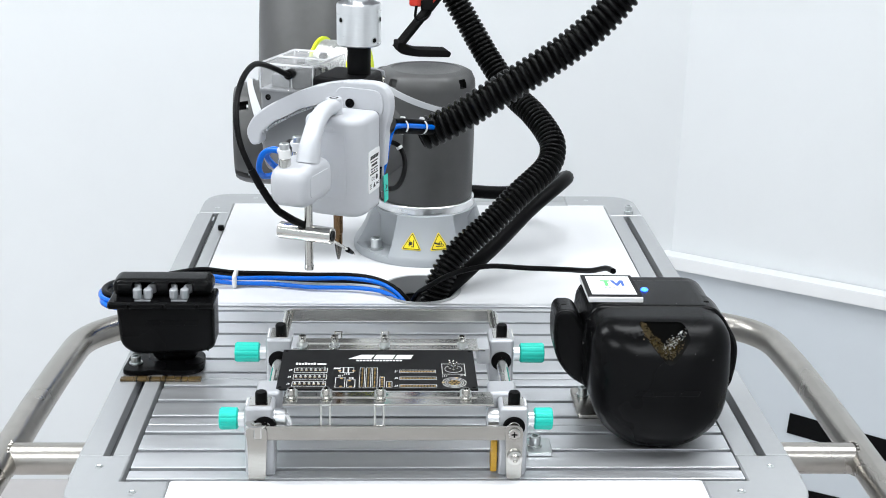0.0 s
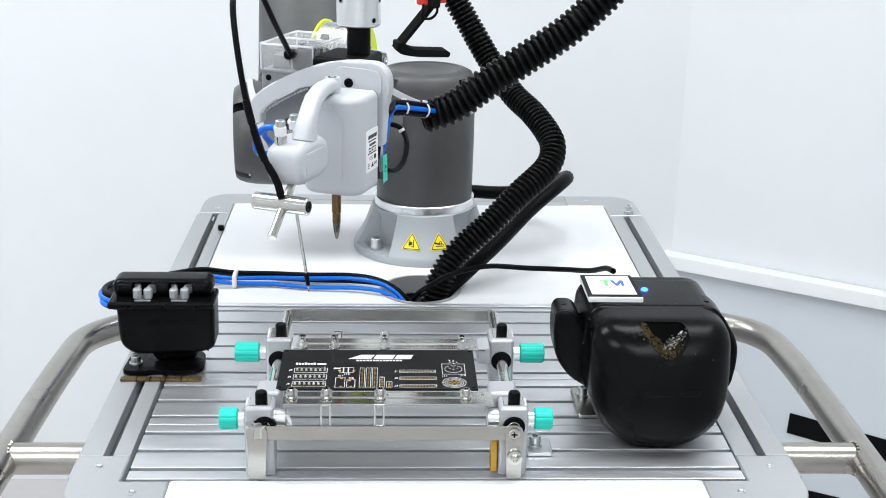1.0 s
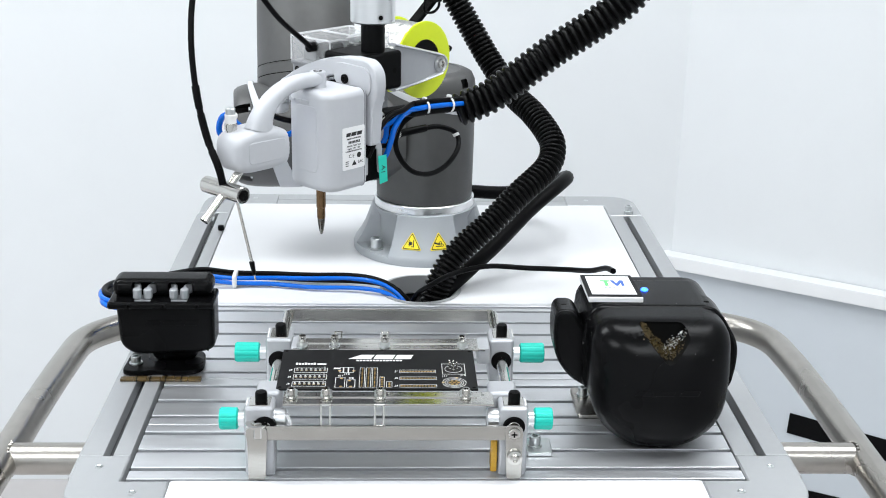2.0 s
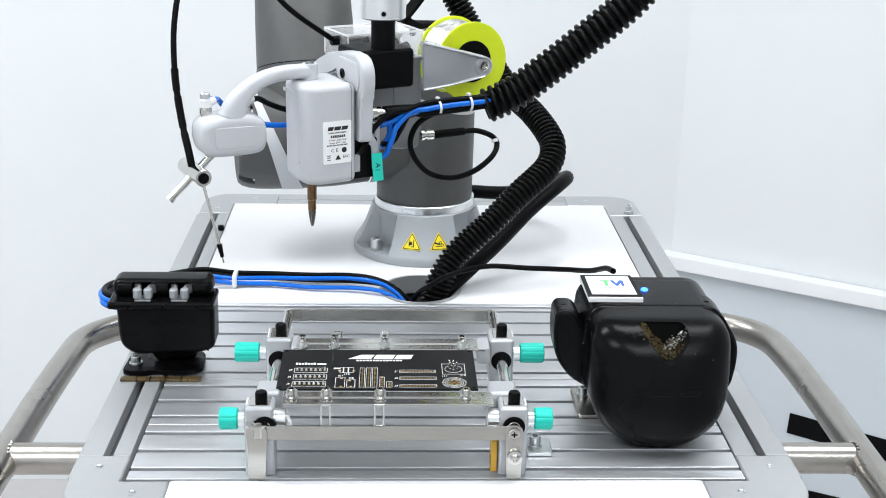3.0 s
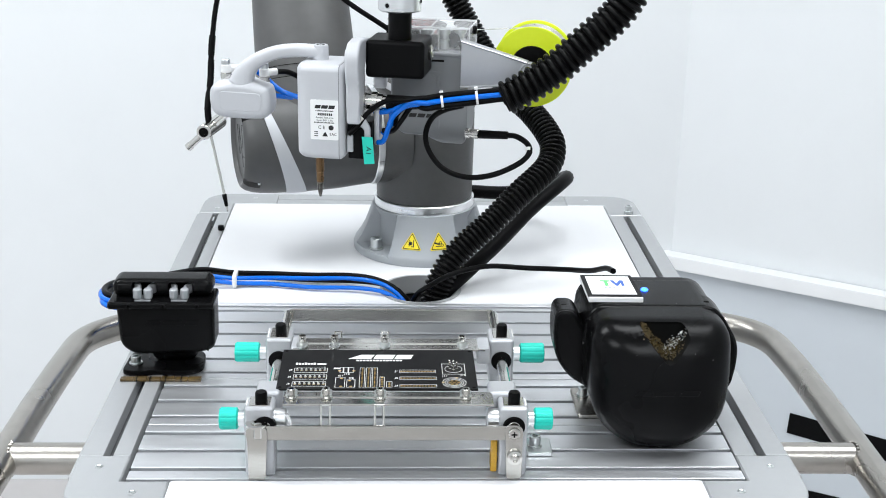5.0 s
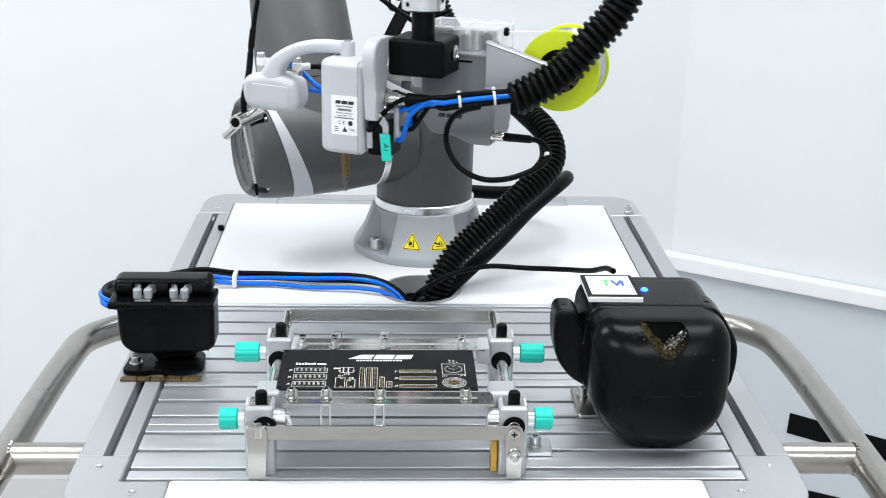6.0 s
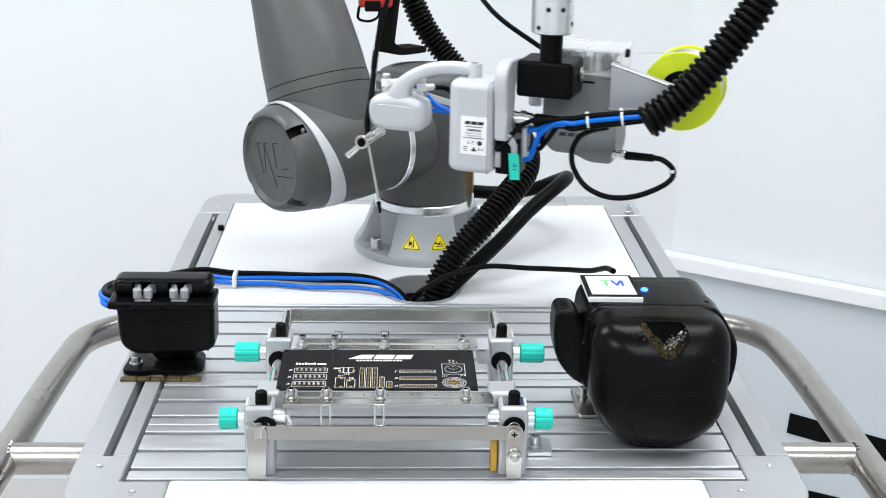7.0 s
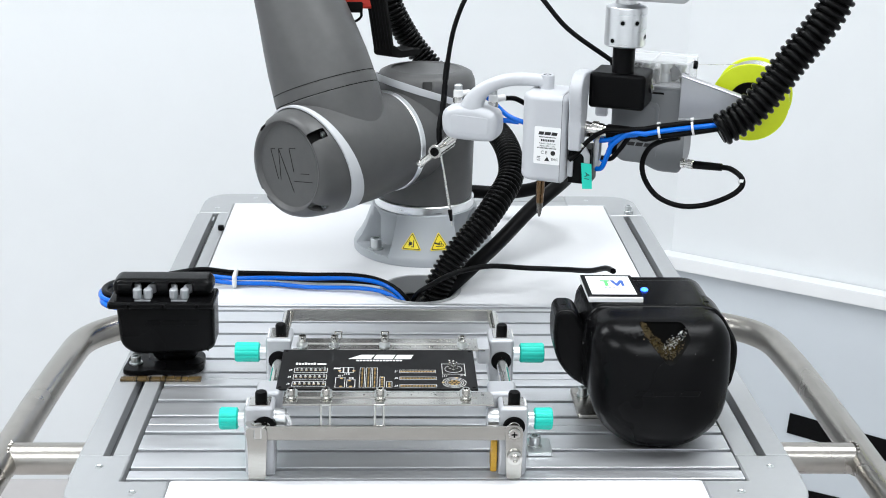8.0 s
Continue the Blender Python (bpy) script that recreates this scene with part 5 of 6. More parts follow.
    # iron body
    plan = rounded([(-91.5, -45), (-44.3, -45), (-44.3, 12), (-91.5, 12)], [18, 7, 7, 18], 10)
    body = part("iron_body", pillow([(x * MM, y * MM) for x, y in plan], 88 * MM, 6.4 * MM, 7, Matrix.Translation((0, 0, -135 * MM))), M_HEADGREY, h, "rounded silver-grey iron body")
    part("cover_seam", side_slab(rounded([(-45.05, -135.05), (-45.05, -46.95), (12.05, -46.95), (12.05, -135.05)], 6.2, 6), -49.6, 0.6), M_FEEDER, body)
    part("side_panel_line", side_slab(rounded([(-30, -118), (-30, -60), (-4, -60), (-4, -118)], 5, 4), -91.8, 0.9, 0.4, 1), M_HEADGREY, body)
    g = bmesh.new()
    for y0, y1 in ((-20, -12), (-10.5, -4), (-2.5, 4)):
        side_slab([(y0, -58.5), (y1, -58.5), (y1, -55.5), (y0, -55.5)], -92.0, 0.7, 0.2, 1, g)
    part("raised_mark", g, M_HEADGREY, body)
    part("tip_holder", mlathe([(3.5, -164.6), (3.7, -163.5), (3.7, -155), (4.2, -154.3), (4.2, -134)], (-74.8, -16, 0), 28), M_BRASS, h, "heat-tinted brass tip holder")
    part("solder_tip", mlathe([(0.0, -180), (0.9, -179.6), (1.8, -176.5), (2.8, -171), (3.4, -166.4), (3.2, -164.5)], (-74.8, -16, 0), 24), M_TIP, h, "blunt pointed plated soldering tip")
    # rating label
    lab = part("rating_label", front_slab(rounded([(-76, -115.8), (-49.6, -115.8), (-49.6, -78.4), (-76, -78.4)], 1.5, 3), -45.35, 0.4), M_LABEL, body, "white printed rating label")
    ink = bmesh.new()
    def bars(x0, x1, z, hgt, n, gap=0.35):
        w = (x1 - x0) / n
        for i in range(n):
            mbox(x0 + i * w, x0 + (i + 1) * w - w * gap, -45.5, -45.3, z - hgt / 2, z + hgt / 2, bm=ink)
    for x0, x1 in ((-72, -66.8), (-66, -60), (-59.2, -53.5)):
        front_slab([(x0, -86.4), (x1, -86.4), (x1 + 1, -83.2), (x0 + 1, -83.2)], -45.5, 0.2, bm=ink)
    bars(-71, -54, -88.6, 1.1, 15)
    bars(-69, -55, -91.8, 2.2, 8, 0.3)
    bars(-72.5, -53, -99.6, 1.1, 15)
    for cx in (-56.5,):
        mlathe([(1.4, 0), (2.4, 0), (2.4, 0.15), (1.4, 0.15)], (cx, -45.35, -104.2), 20, (0, -1, 0), ink)
    front_slab([(-65, -112.5), (-59.5, -112.5), (-62.2, -108)], -45.5, 0.2, bm=ink)
    for z in (-108.5, -110.2, -112.2):
        mbox(-72.5, -69, -45.5, -45.3, z - 0.35, z + 0.35, bm=ink)
    part("label_print", ink, M_INK, lab)
    for text, z, sz in (("Autom. Sold. Iron", -94.9, 2.3), ("Input: 24V  1.5A", -97.4, 2.3), ("C E", -104.2, 4.6), ("EAC", -110.4, 3.6)):
        x = {"C E": -65.5, "EAC": -54.6}.get(text, -62.5)
        lettering(text, sz * MM, Matrix.Translation((x * MM, -45.42 * MM, z * MM)) @ pose(0, 0, 0, 90, 0, 0), M_INK, "label_words", lab)
    # swing arm actuator on the curved arm
    arm = [(-70, -39.8, 6.0, -12.5, 7.0), (-95, -39.6, 6.3, -13.5, 7.2), (-112, -41.3, 6.3, -16, 7.4), (-126, -46, 6.6, -18, 7.6), (-137.5, -53.5, 7.6, -20, 7.8), (-144.5, -62, 9.8, -21, 8.2), (-148, -72, 12.5, -21, 9)]
    part("curved_arm", sweep([[v * MM for v in r] for r in arm]), M_HEADGREY, h, "smooth curved grey arm")
    j = part("arm_joint", mlathe([(7.6, -49), (7.4, -47.5), (7.2, -34.6), (6.4, -33.4), (0, -33.4)], (-73.6, -12.5, 0), 32), M_HEADGREY, h)
    part("joint_screw", mlathe([(4.0, 0), (4.0, 0.3), (2.4, 0.3), (2, -0.6), (0, -0.6)], (-73.6, -12.5, -33.5), 20), M_BLACK, j)
    shape = closed_curve([(-178.5, -88), (-177.6, -78), (-172.5, -72), (-163.5, -69.8), (-156, -68.6), (-148, -68.2), (-140, -68.6), (-133, -70), (-127, -72.3), (-121.5, -76.5), (-119.3, -88), (-120.8, -98.5), (-127.5, -103.8), (-148, -104.8), (-168.5, -103.6), (-176, -98)], 90)
    act = part("actuator", pillow([(x * MM, z * MM) for x, z in shape], 32 * MM, 7.5 * MM, 7, upright(-31 * MM)), M_HEADGREY, h, "grey swing actuator housing")
    part("actuator_cover", pillow([(x * MM, z * MM) for x, z in rounded([(-167, -96.5), (-127.5, -96.5), (-127.5, -79), (-167, -78)], [5, 5, 4, 4], 5)], 1.4 * MM, 0.6 * MM, 3, upright(-31.5 * MM)), M_HEADGREY, act)
    for x, y, zb in ((-167, -9, -74), (-131, -4, -77)):
        f = part("fitting", mlathe([(4.6, 0), (4.6, 4), (5.2, 4.2), (5.2, 9), (4.2, 9.2), (4.2, 14)], (x, y, zb), 20), M_CHROME, h, "push-in air fitting")
        part("fitting_head", mlathe([(4.4, 9.5), (4.8, 10), (4.8, 16.5), (4.4, 17)], (x, y, zb), 22), M_WHITE, f)
        part("fitting_top", mlathe([(3.9, 16.8), (4.1, 17.2), (4.1, 21.5), (3.4, 22.3), (0, 22.3)], (x, y, zb), 20), M_ZINC, f)
        part("fitting_elbow", mrod((x, y, zb + 12.5), (x + 10, y + 8, zb + 13), 3.4, 18, 0.5), M_WHITE, f)
    part("air_tube", mtube([(-157, -1, -61.5), (-150, 10, -63), (-140, 20, -72), (-122, 20, -86), (-100, 18, -92), (-80, 20, -94), (-60, 24, -92)], 2.6, 40, 12), M_BLUE, h, "glossy blue air tube")
    part("air_tube", mtube([(-121, 4, -64.5), (-112, 12, -66), (-100, 19, -73), (-84, 22, -80), (-65, 24, -86)], 2.6, 36, 12), M_CABLE, h, "black air tube")
    part("air_tube", mtube([(-157, -1, -61.5), (-156, 9, -62), (-157, 16, -67), (-157, 19, -78), (-148, 20, -87), (-130, 20, -91), (-110, 20, -92)], 2.6, 40, 12), M_BLUE, h, "glossy blue air tube")
    # swinging wire guide: pivot at its origin
    sw = new("wire_guide", None)
    sw.parent = h
    sw.matrix_basis = Matrix.Translation(SWING_AT)
    part("post", mlathe([(4.0, -84), (4.0, -80.5), (3.5, -80), (3.5, -12)], (0, 0, 0), 22), M_CHROME, sw, "polished steel post")
    part("cross_clamp", mlathe([(6.6, 0), (7.2, 0.8), (7.2, 47), (6.6, 48)], (0, -21.5, -52), 32, (0, 1, 0)), M_CHROME, sw, "polished steel cross clamp")
    part("clamp_socket", mlathe([(4.6, 0), (4.6, 0.5), (2.2, 0.5), (2.0, -0.5), (0, -0.5)], (0, -21.6, -52), 22, (0, -1, 0)), M_BLACK, sw)
    part("needle", mrod((3, -9, -52), (58, -11.5, -84), 1.3, 14, 0.2), M_CHROME, sw, "thin steel wire guide needle")
    part("needle_sleeve", mrod((56, -11.4, -83), (66.5, -12, -89.5), 2.4, 16, 0.6, r2=1.6), M_BLACK, sw, "black needle sleeve")
    part("needle_tip", mrod((66, -12, -89.3), (71, -12, -92.3), 0.7, 10), M_CHROME, sw)
    # wire feeder with clear lid
    fd = part("feeder_housing", front_slab(rounded([(-16, -45), (59, -45), (59.5, -120), (57, -133), (34, -133), (18, -126), (-6, -126), (-16, -110)], [3, 3, 3, 5, 6, 6, 8, 6], 5), 38, 54, 3, 3), M_FEEDER, h, "mid-grey wire feeder housing")
    part("feeder_ridge", front_slab(rounded([(18, -62), (30, -62), (32.5, -66), (32.5, -118), (30, -118), (29, -67), (18, -65)], 2, 3), 37.2, 1.4, 0.5, 1), M_FEEDER, fd)
    part("feeder_slot", mbox(20, 36, 37.7, 38.3, -53, -51, 0.2, 1), M_HOLE_SHADE, fd)
    part("feeder_foot", mbox(-16.6, 60, 37, 93, -48, -44.5, 1.2, 2), M_FEEDER, fd)
    g = bmesh.new()
    for x0, x1 in ((2, 9), (10.5, 17.5), (19, 26)):
        front_slab([(x0, -108), (x1, -108), (x1 + 1.4, -104.2), (x0 + 1.4, -104.2)], 37.75, 0.3, bm=g)
    part("feeder_mark", g, M_INK, fd)
    lid = bmesh.new()
    for a in ((-17, 60, 38, 40, -44.4, -22.5), (-17, 60, 90, 92, -44.4, -22.5), (-17, -15, 40, 90, -44.4, -22.5), (58, 60, 40, 90, -44.4, -22.5), (-17, 60, 38, 92, -22.5, -20.3)):
        mbox(*a, r=0.5, seg=1, bm=lid)
    lo = part("clear_lid", lid, M_CLEAR, fd, "clear acrylic lid")
    lo.visible_shadow = False
    # pale bars that paint in the highlights on the lid's edges
    rim = bmesh.new()
    for y in (38, 91):
        mbox(-17, 60, y - 0.2, y + 1.2, -21.7, -19.9, 0.4, 1, bm=rim)
        for x in (-17, 59):
            mbox(x - 0.2, x + 1.2, y - 0.2, y + 1.2, -44.3, -21.8, 0.4, 1, bm=rim)
    for x in (-17, 59, 21):
        mbox(x - 0.2, x + 1.2, 39.4, 90.6, -21.7, -19.9, 0.4, 1, bm=rim)
    le = part("lid_edge_highlight", rim, M_CLEAR_EDGE, fd, "pale bars drawn as highlights along the clear lid edges")
    le.visible_shadow = False
    gears = [(0, 66), (16, 56), (33, 60), (47, 68)]
    for x, y in gears:
        part("feed_roller", mlathe([(5.5, -44), (5.5, -35), (4, -34.5), (4, -30), (6, -29.5), (6, -25), (2.5, -24.5), (0, -24.5)], (x, y, 0), 24), M_ZINC, fd)
    part("feed_motor", mbox(-13, 9, 45, 62, -44, -25, 3, 3), M_BLACK, fd, "dark feed motor under the lid")
    part("feed_motor", mlathe([(7.5, 0), (7.5, 16), (6, 17), (0, 17)], (40, 78, -36), 22, (0, -1, 0)), M_BLACK, fd, "dark feed motor under the lid")
    part("feed_block", mbox(-8, 10, 66, 84, -44, -32, 1, 2), M_FEEDER, fd)
    part("feed_block", mbox(22, 30, 46, 86, -44, -28, 1, 2), M_CHROME, fd)
    part("feed_knob", mlathe([(4.5, 0), (4.5, 7), (3.5, 8), (0, 8)], (48, 58, -40), 20, (1, 0, 0.4)), M_BLACK, fd)
    part("cable_gland", mrod((-14, 60, -28), (-24, 60, -28), 4.6, 18, 0.6), M_BLACK, fd)
    part("housing_screw", mlathe([(2.8, 0), (2.8, 0.6), (1.5, 0.6), (1.2, 0), (0, 0)], (-16, 84, -52), 14, (-1, 0, 0)), M_BLACK, fd)
    part("plug", mlathe([(5, 0), (5, 3), (4, 3.2), (4, 6), (4.8, 6.2), (4.8, 12), (4.2, 13)], (59, 38, -121), 20, (1, -0.2, 0.02)), M_CHROME, fd, "nickel round plug")
    part("plug_sleeve", mrod((71, 35.5, -121), (101, 25, -118), 4.2, 18, 1.0, r2=3.8), M_CABLE, h)
    part("loop_cable", mtube([(98, 26, -118.3), (110, 18, -117), (122, 8, -122), (123, 2, -130), (112, -5, -139), (90, -10, -148.5), (66, -11, -151.5), (44, -9, -145), (30, -6, -130), (26, -4, -114), (32, -6, -98), (45, -12, -88), (62, -16, -82)], 2.7, 70, 12), M_CABLE, h, "black looped cable")
    part("cable_ring", mlathe([(3.2, 0), (3.2, 3)], (122.5, 6, -124), 16, (0.1, -0.6, -1)), M_WHITE, h)
    # spool carrier, spool and wire
    ca = rounded([(54, -29), (117, -46.5), (127, -53), (127, -60), (120, -65), (64, -75), (54, -73.5)], [3, 6, 6, 6, 6, 6, 2], 6)
    car = part("spool_carrier", front_slab(ca, 24, 3, 0.8, 2), M_CAST, h, "grey cast spool carrier")
    rim = bmesh.new()
    mtube([(54, 28, -30), (88, 27, -39), (117, 25, -47)], 2.2, 20, 10, rim, squash=(2.6, 0.8))
    mtube([(54, 28, -73.5), (88, 28, -70.5), (119, 25, -64.8)], 2.2, 20, 10, rim, squash=(2.6, 0.8))
    part("carrier_rim", rim, M_CAST, car)
    part("carrier_boss", mlathe([(9.5, -2), (9.5, 1.5), (8, 2), (7, 0.6), (0, 0.6)], (118.6, 24.5, -56), 28, (0, -1, 0)), M_CAST, car)
    part("spool_axle", mlathe([(4.8, 0), (4.8, 2.6), (3.2, 2.6), (2.8, 0.8), (0, 0.8)], (118.6, 24, -56), 22, (0, -1, 0)), M_CHROME, car)
    spo = part("spool", mlathe([(8, 0), (37, 0), (38.3, 0.8), (38.3, 2.6), (37, 3.2), (8, 3.2)], (119, 46, -55.5), 64, (0, 1, 0)), M_YELLOW, h, "bright yellow solder spool")
    part("spool_flange", mlathe([(8, 0), (37, 0), (38.3, 0.8), (38.3, 2.6), (37, 3.2), (8, 3.2)], (119, 87, -55.5), 64, (0, 1, 0)), M_YELLOW, spo)
    part("solder_winding", mlathe([(35.0, 0)] + [(35.0 + (0.5 if i % 2 else 0), i * 1.0) for i in range(1, 38)] + [(35.0, 38)], (119, 49, -55.5), 64, (0, 1, 0)), M_SOLDER, spo, "wound silver solder wire")
    part("spool_core", mlathe([(20, -1.2), (20.5, 0), (10, 0.2), (9.5, -1), (0, -1)], (119, 46, -55.5), 40, (0, 1, 0)), M_BLACK, spo, "black spool core")
    part("spool_shaft", mrod((119, 24, -55.5), (119, 88, -55.5), 6, 20, 0.5), M_BLACK, spo)
    part("spool_nut", mrod((119, 89, -55.5), (119, 95, -55.5), 7, 22, 1.0), M_BLACK, spo)
    part("solder_thread", mrod((60, 62, -25), (112, 68, -21.5), 0.45, 8), M_SOLDER, h)
    part("thread_guide", mlathe([(4.2, 0), (4.2, 3), (3, 4), (1, 4)], (60, 62, -25), 18, (1, 0, 0)), M_BLACK, h)
    # plug, brackets and the wire bundle towards the hose
    pl = part("main_plug", mlathe([(8.2, -10), (8.2, -5), (7.4, -4.6), (7.4, 0), (8.4, 0.2), (8.4, 6), (7.6, 6.4), (7.6, 11), (6.5, 11.4), (6.5, 15)], (-23, -18, -82), 36, (1, 0, -0.03)), M_CHROME, h, "knurled nickel main plug")
    for i in range(30):
        a = 2 * math.pi * i / 30
        part("knurl", mbox(-22.6, -17.4, -0.35, 0.35, 7.9, 8.9, m=Matrix.Translation((0, -18 * MM, -82 * MM)) @ pose(0, 0, 0, math.degrees(a), 0, 0)), M_CHROME, pl)
    part("bundle_sleeve", mtube([(-9, -18, -82), (4, -19, -81.5), (18, -21, -80.5), (31, -22, -80)], 4.6, 20, 16, bm=mrod((-9, -18, -82), (22, -20, -81), 7.2, 24, 1.5, r2=6.0)), M_CABLE, h, "black plug sleeve and bundled wires")
    inner = ([(15, -27, -80), (0, -28, -92), (-5, -28, -104), (-10, -26, -117), (-16, -24, -119.5)],
             [(10, -24, -84), (-8, -22, -90), (-20, -20, -92)],
             [(14, -26, -82), (-2, -22, -88), (-4, -20, -102), (-12, -20, -112)],
             [(9, -29, -77.2), (-8, -30, -79), (-23, -31, -89.5), (-33, -33, -102.5), (-41, -35, -110.5)],
             [(14, -20, -83), (2, -20, -92), (0, -20, -104)],
             [(16, -21, -84), (6, -22, -98), (-2, -22, -108), (-12, -22, -108)])
    for (name, (y, z)), pts in zip(BUNDLE_WIRES, inner):
        ends = [(33, -22 + y, -80 + z), (27, -22 + y, -80 + z)]
        part(name, mtube(ends + pts, 2.5 if name == "blue_wire" else 2.4, 44, 12), M_BLUE if name == "blue_wire" else M_CABLE, h, "glossy blue tube in the bundle" if name == "blue_wire" else "black cable in the bundle")
    part("terminal_block", mbox(-43, -20, -30, -2, -135, -99, 1.5, 2), M_BLACK, h, "black terminal block")
    part("terminal_plate", mbox(-43.6, -37.6, -32, -29.8, -128, -112, 0.6, 1), M_CAST, h)
    part("clip_plate", front_slab(rounded([(-38, -97), (-30, -90), (-24, -99), (-21, -104), (-21, -128), (-26, -128), (-27, -106)], 2, 3), -33, 2.5, 0.6, 1), M_CAST, h, "bare metal clip plate")
    part("clip_head", mbox(-6, 6, -3, 3, -4, 4, 1.2, 2, m=Matrix.Translation((-33 * MM, -33 * MM, -94 * MM)) @ pose(0, 0, 0, 0, 40, 0)), M_CHROME, h)
    part("side_bracket", mbox(-20, -14, -24, -10, -122, -88, 2, 2), M_CAST, h)
    tag = part("tape_flag", front_slab([(-28.6, -112), (-18.4, -112), (-16.6, -137), (-26.2, -138)], -35.5, 0.6), M_TEAL_TAPE, h, "teal tape flag")
    lettering("A1", 7 * MM, Matrix.Translation((-22.4 * MM, -35.65 * MM, -125 * MM)) @ pose(0, 0, 0, 90, 0, 0) @ pose(0, 0, 0, 0, 0, -94), M_INK, "tape_words", tag)
    for ob in h.children:
        if ob.name.split(".")[0] in ("iron_body", "tip_holder", "solder_tip", "curved_arm", "arm_joint", "actuator", "fitting", "air_tube"):
            ob.location.y += IRON_BACK * MM
    return h, sw, build_bundle(h)


HEAD, WIRE_GUIDE, WIRE_BUNDLE = build_head()


# ---- hoses and bending cables: chains of rigid rings ----
def at_lengths(pts, step, count):
    """Poses spaced by a fixed length along a curve, running on straight past its end."""
    P = spline(pts, 160)
    cum = [0.0]
    for a, b in zip(P, P[1:]):
        cum.append(cum[-1] + (b - a).length)
    out, k = [], 0
    for i in range(count):
        s = i * step
        while k < len(cum) - 2 and cum[k + 1] < s:
            k += 1
        f = (s - cum[k]) / (cum[k + 1] - cum[k])
        p = P[k] + (P[k + 1] - P[k]) * f
        a, b = P[max(0, k - 3)], P[min(len(P) - 1, k + 4)]
        q = (b - a).to_track_quat("Z", "Y")
        out.append(Matrix.Translation(p) @ q.to_matrix().to_4x4())
    return out


def ring_mesh(r, pitch):
    v, w = r * 0.78, pitch
    prof = [(v, -0.62 * w), (v, -0.38 * w), (r * 0.885, -0.345 * w), (r * 0.945, -0.27 * w), (r * 0.985, -0.15 * w), (r, 0.0), (r * 0.985, 0.15 * w), (r * 0.945, 0.27 * w), (r * 0.885, 0.345 * w), (v, 0.38 * w), (v, 0.62 * w)]
    b = lathe(prof, 28)
    me = bpy.data.meshes.new("ring")
    b.to_mesh(me)
    b.free()
    for p in me.polygons:
        p.use_smooth = True
    me.materials.append(M_HOSE)
    return me


def build_hose(name, label, r, pitch, count):
    h = thing(name, label, "hose")
    me = ring_mesh(r, pitch)
    rings = []
    for i in range(count):
        o = new("ring", me)
        o.parent = h
        rings.append(o)
    return rings


HOSE_PITCH_A, HOSE_PITCH_B = 0.0072, 0.0057
HOSE_A = build_hose("tool_hose", "thick black corrugated hose rising from the soldering head", 0.0166, HOSE_PITCH_A, 46)
HOSE_B = build_hose("supply_hose", "black corrugated hose rising from the table opening", 0.0148, HOSE_PITCH_B, 98)

SENSOR_N = 44


def build_sensor_cable():
    segs = []
    for i in range(SENSOR_N):
        thick = i < 11
        r = 0.0032 if thick and i not in (4, 8) else 0.0025 if not thick else 0.0027
        b = lathe([(r * 0.94, -0.0056), (r, -0.005), (r, 0.005), (r * 0.94, 0.0056)], 14)
        o = finish("feed_cable_piece", b, M_CABLE, HEAD)
        segs.append(o)
    return segs


SENSOR = build_sensor_cable()


def build_strap():
    s = thing("hose_strap", "black webbing strap with a red buckle holding the hose", "strap")
    part("buckle", box(-0.020, 0.018, -0.007, 0.007, -0.004, 0.016, 0.003, 3), M_RED, s, "red plastic buckle")
    part("buckle_tab", box(-0.014, 0.004, -0.010, -0.006, -0.008, 0.004, 0.0015), M_WEB, s)
    part("buckle_bar", tube([(-0.02, -0.006, -0.002), (-0.021, -0.006, -0.016), (-0.008, -0.006, -0.019), (0.002, -0.006, -0.013), (0.001, -0.006, -0.002)], 0.0016, 28, 8), M_BLACK, s)
    ridge = [(-0.0018 - 0.0011 * abs(math.sin(6 * math.pi * k / 48)), -0.013 + 0.026 * k / 48) for k in range(49)]
    tail = slab([(0.0018, -0.013), (0.0018, 0.013)] + ridge[::-1], 0.082, 0, m=Matrix.Translation((0, 0, -0.004)))
    w = part("webbing", tail, M_WEB, s)
    f = part("webbing_foot", slab(rounded([(-0.0030, 0.006), (-0.0030, -0.006), (0.014, -0.0105), (0.058, -0.0125), (0.060, -0.0075), (0.056, -0.0045), (0.016, -0.0025), (0.003, 0.006)], [0.002, 0.009, 0.01, 0.002, 0.002, 0.002, 0.009, 0.002], 6), 0.026, 0.001, 2, upright(-0.013)), M_WEB, s)
    return s, w, f


STRAP, WEBBING, WEBBING_FOOT = build_strap()


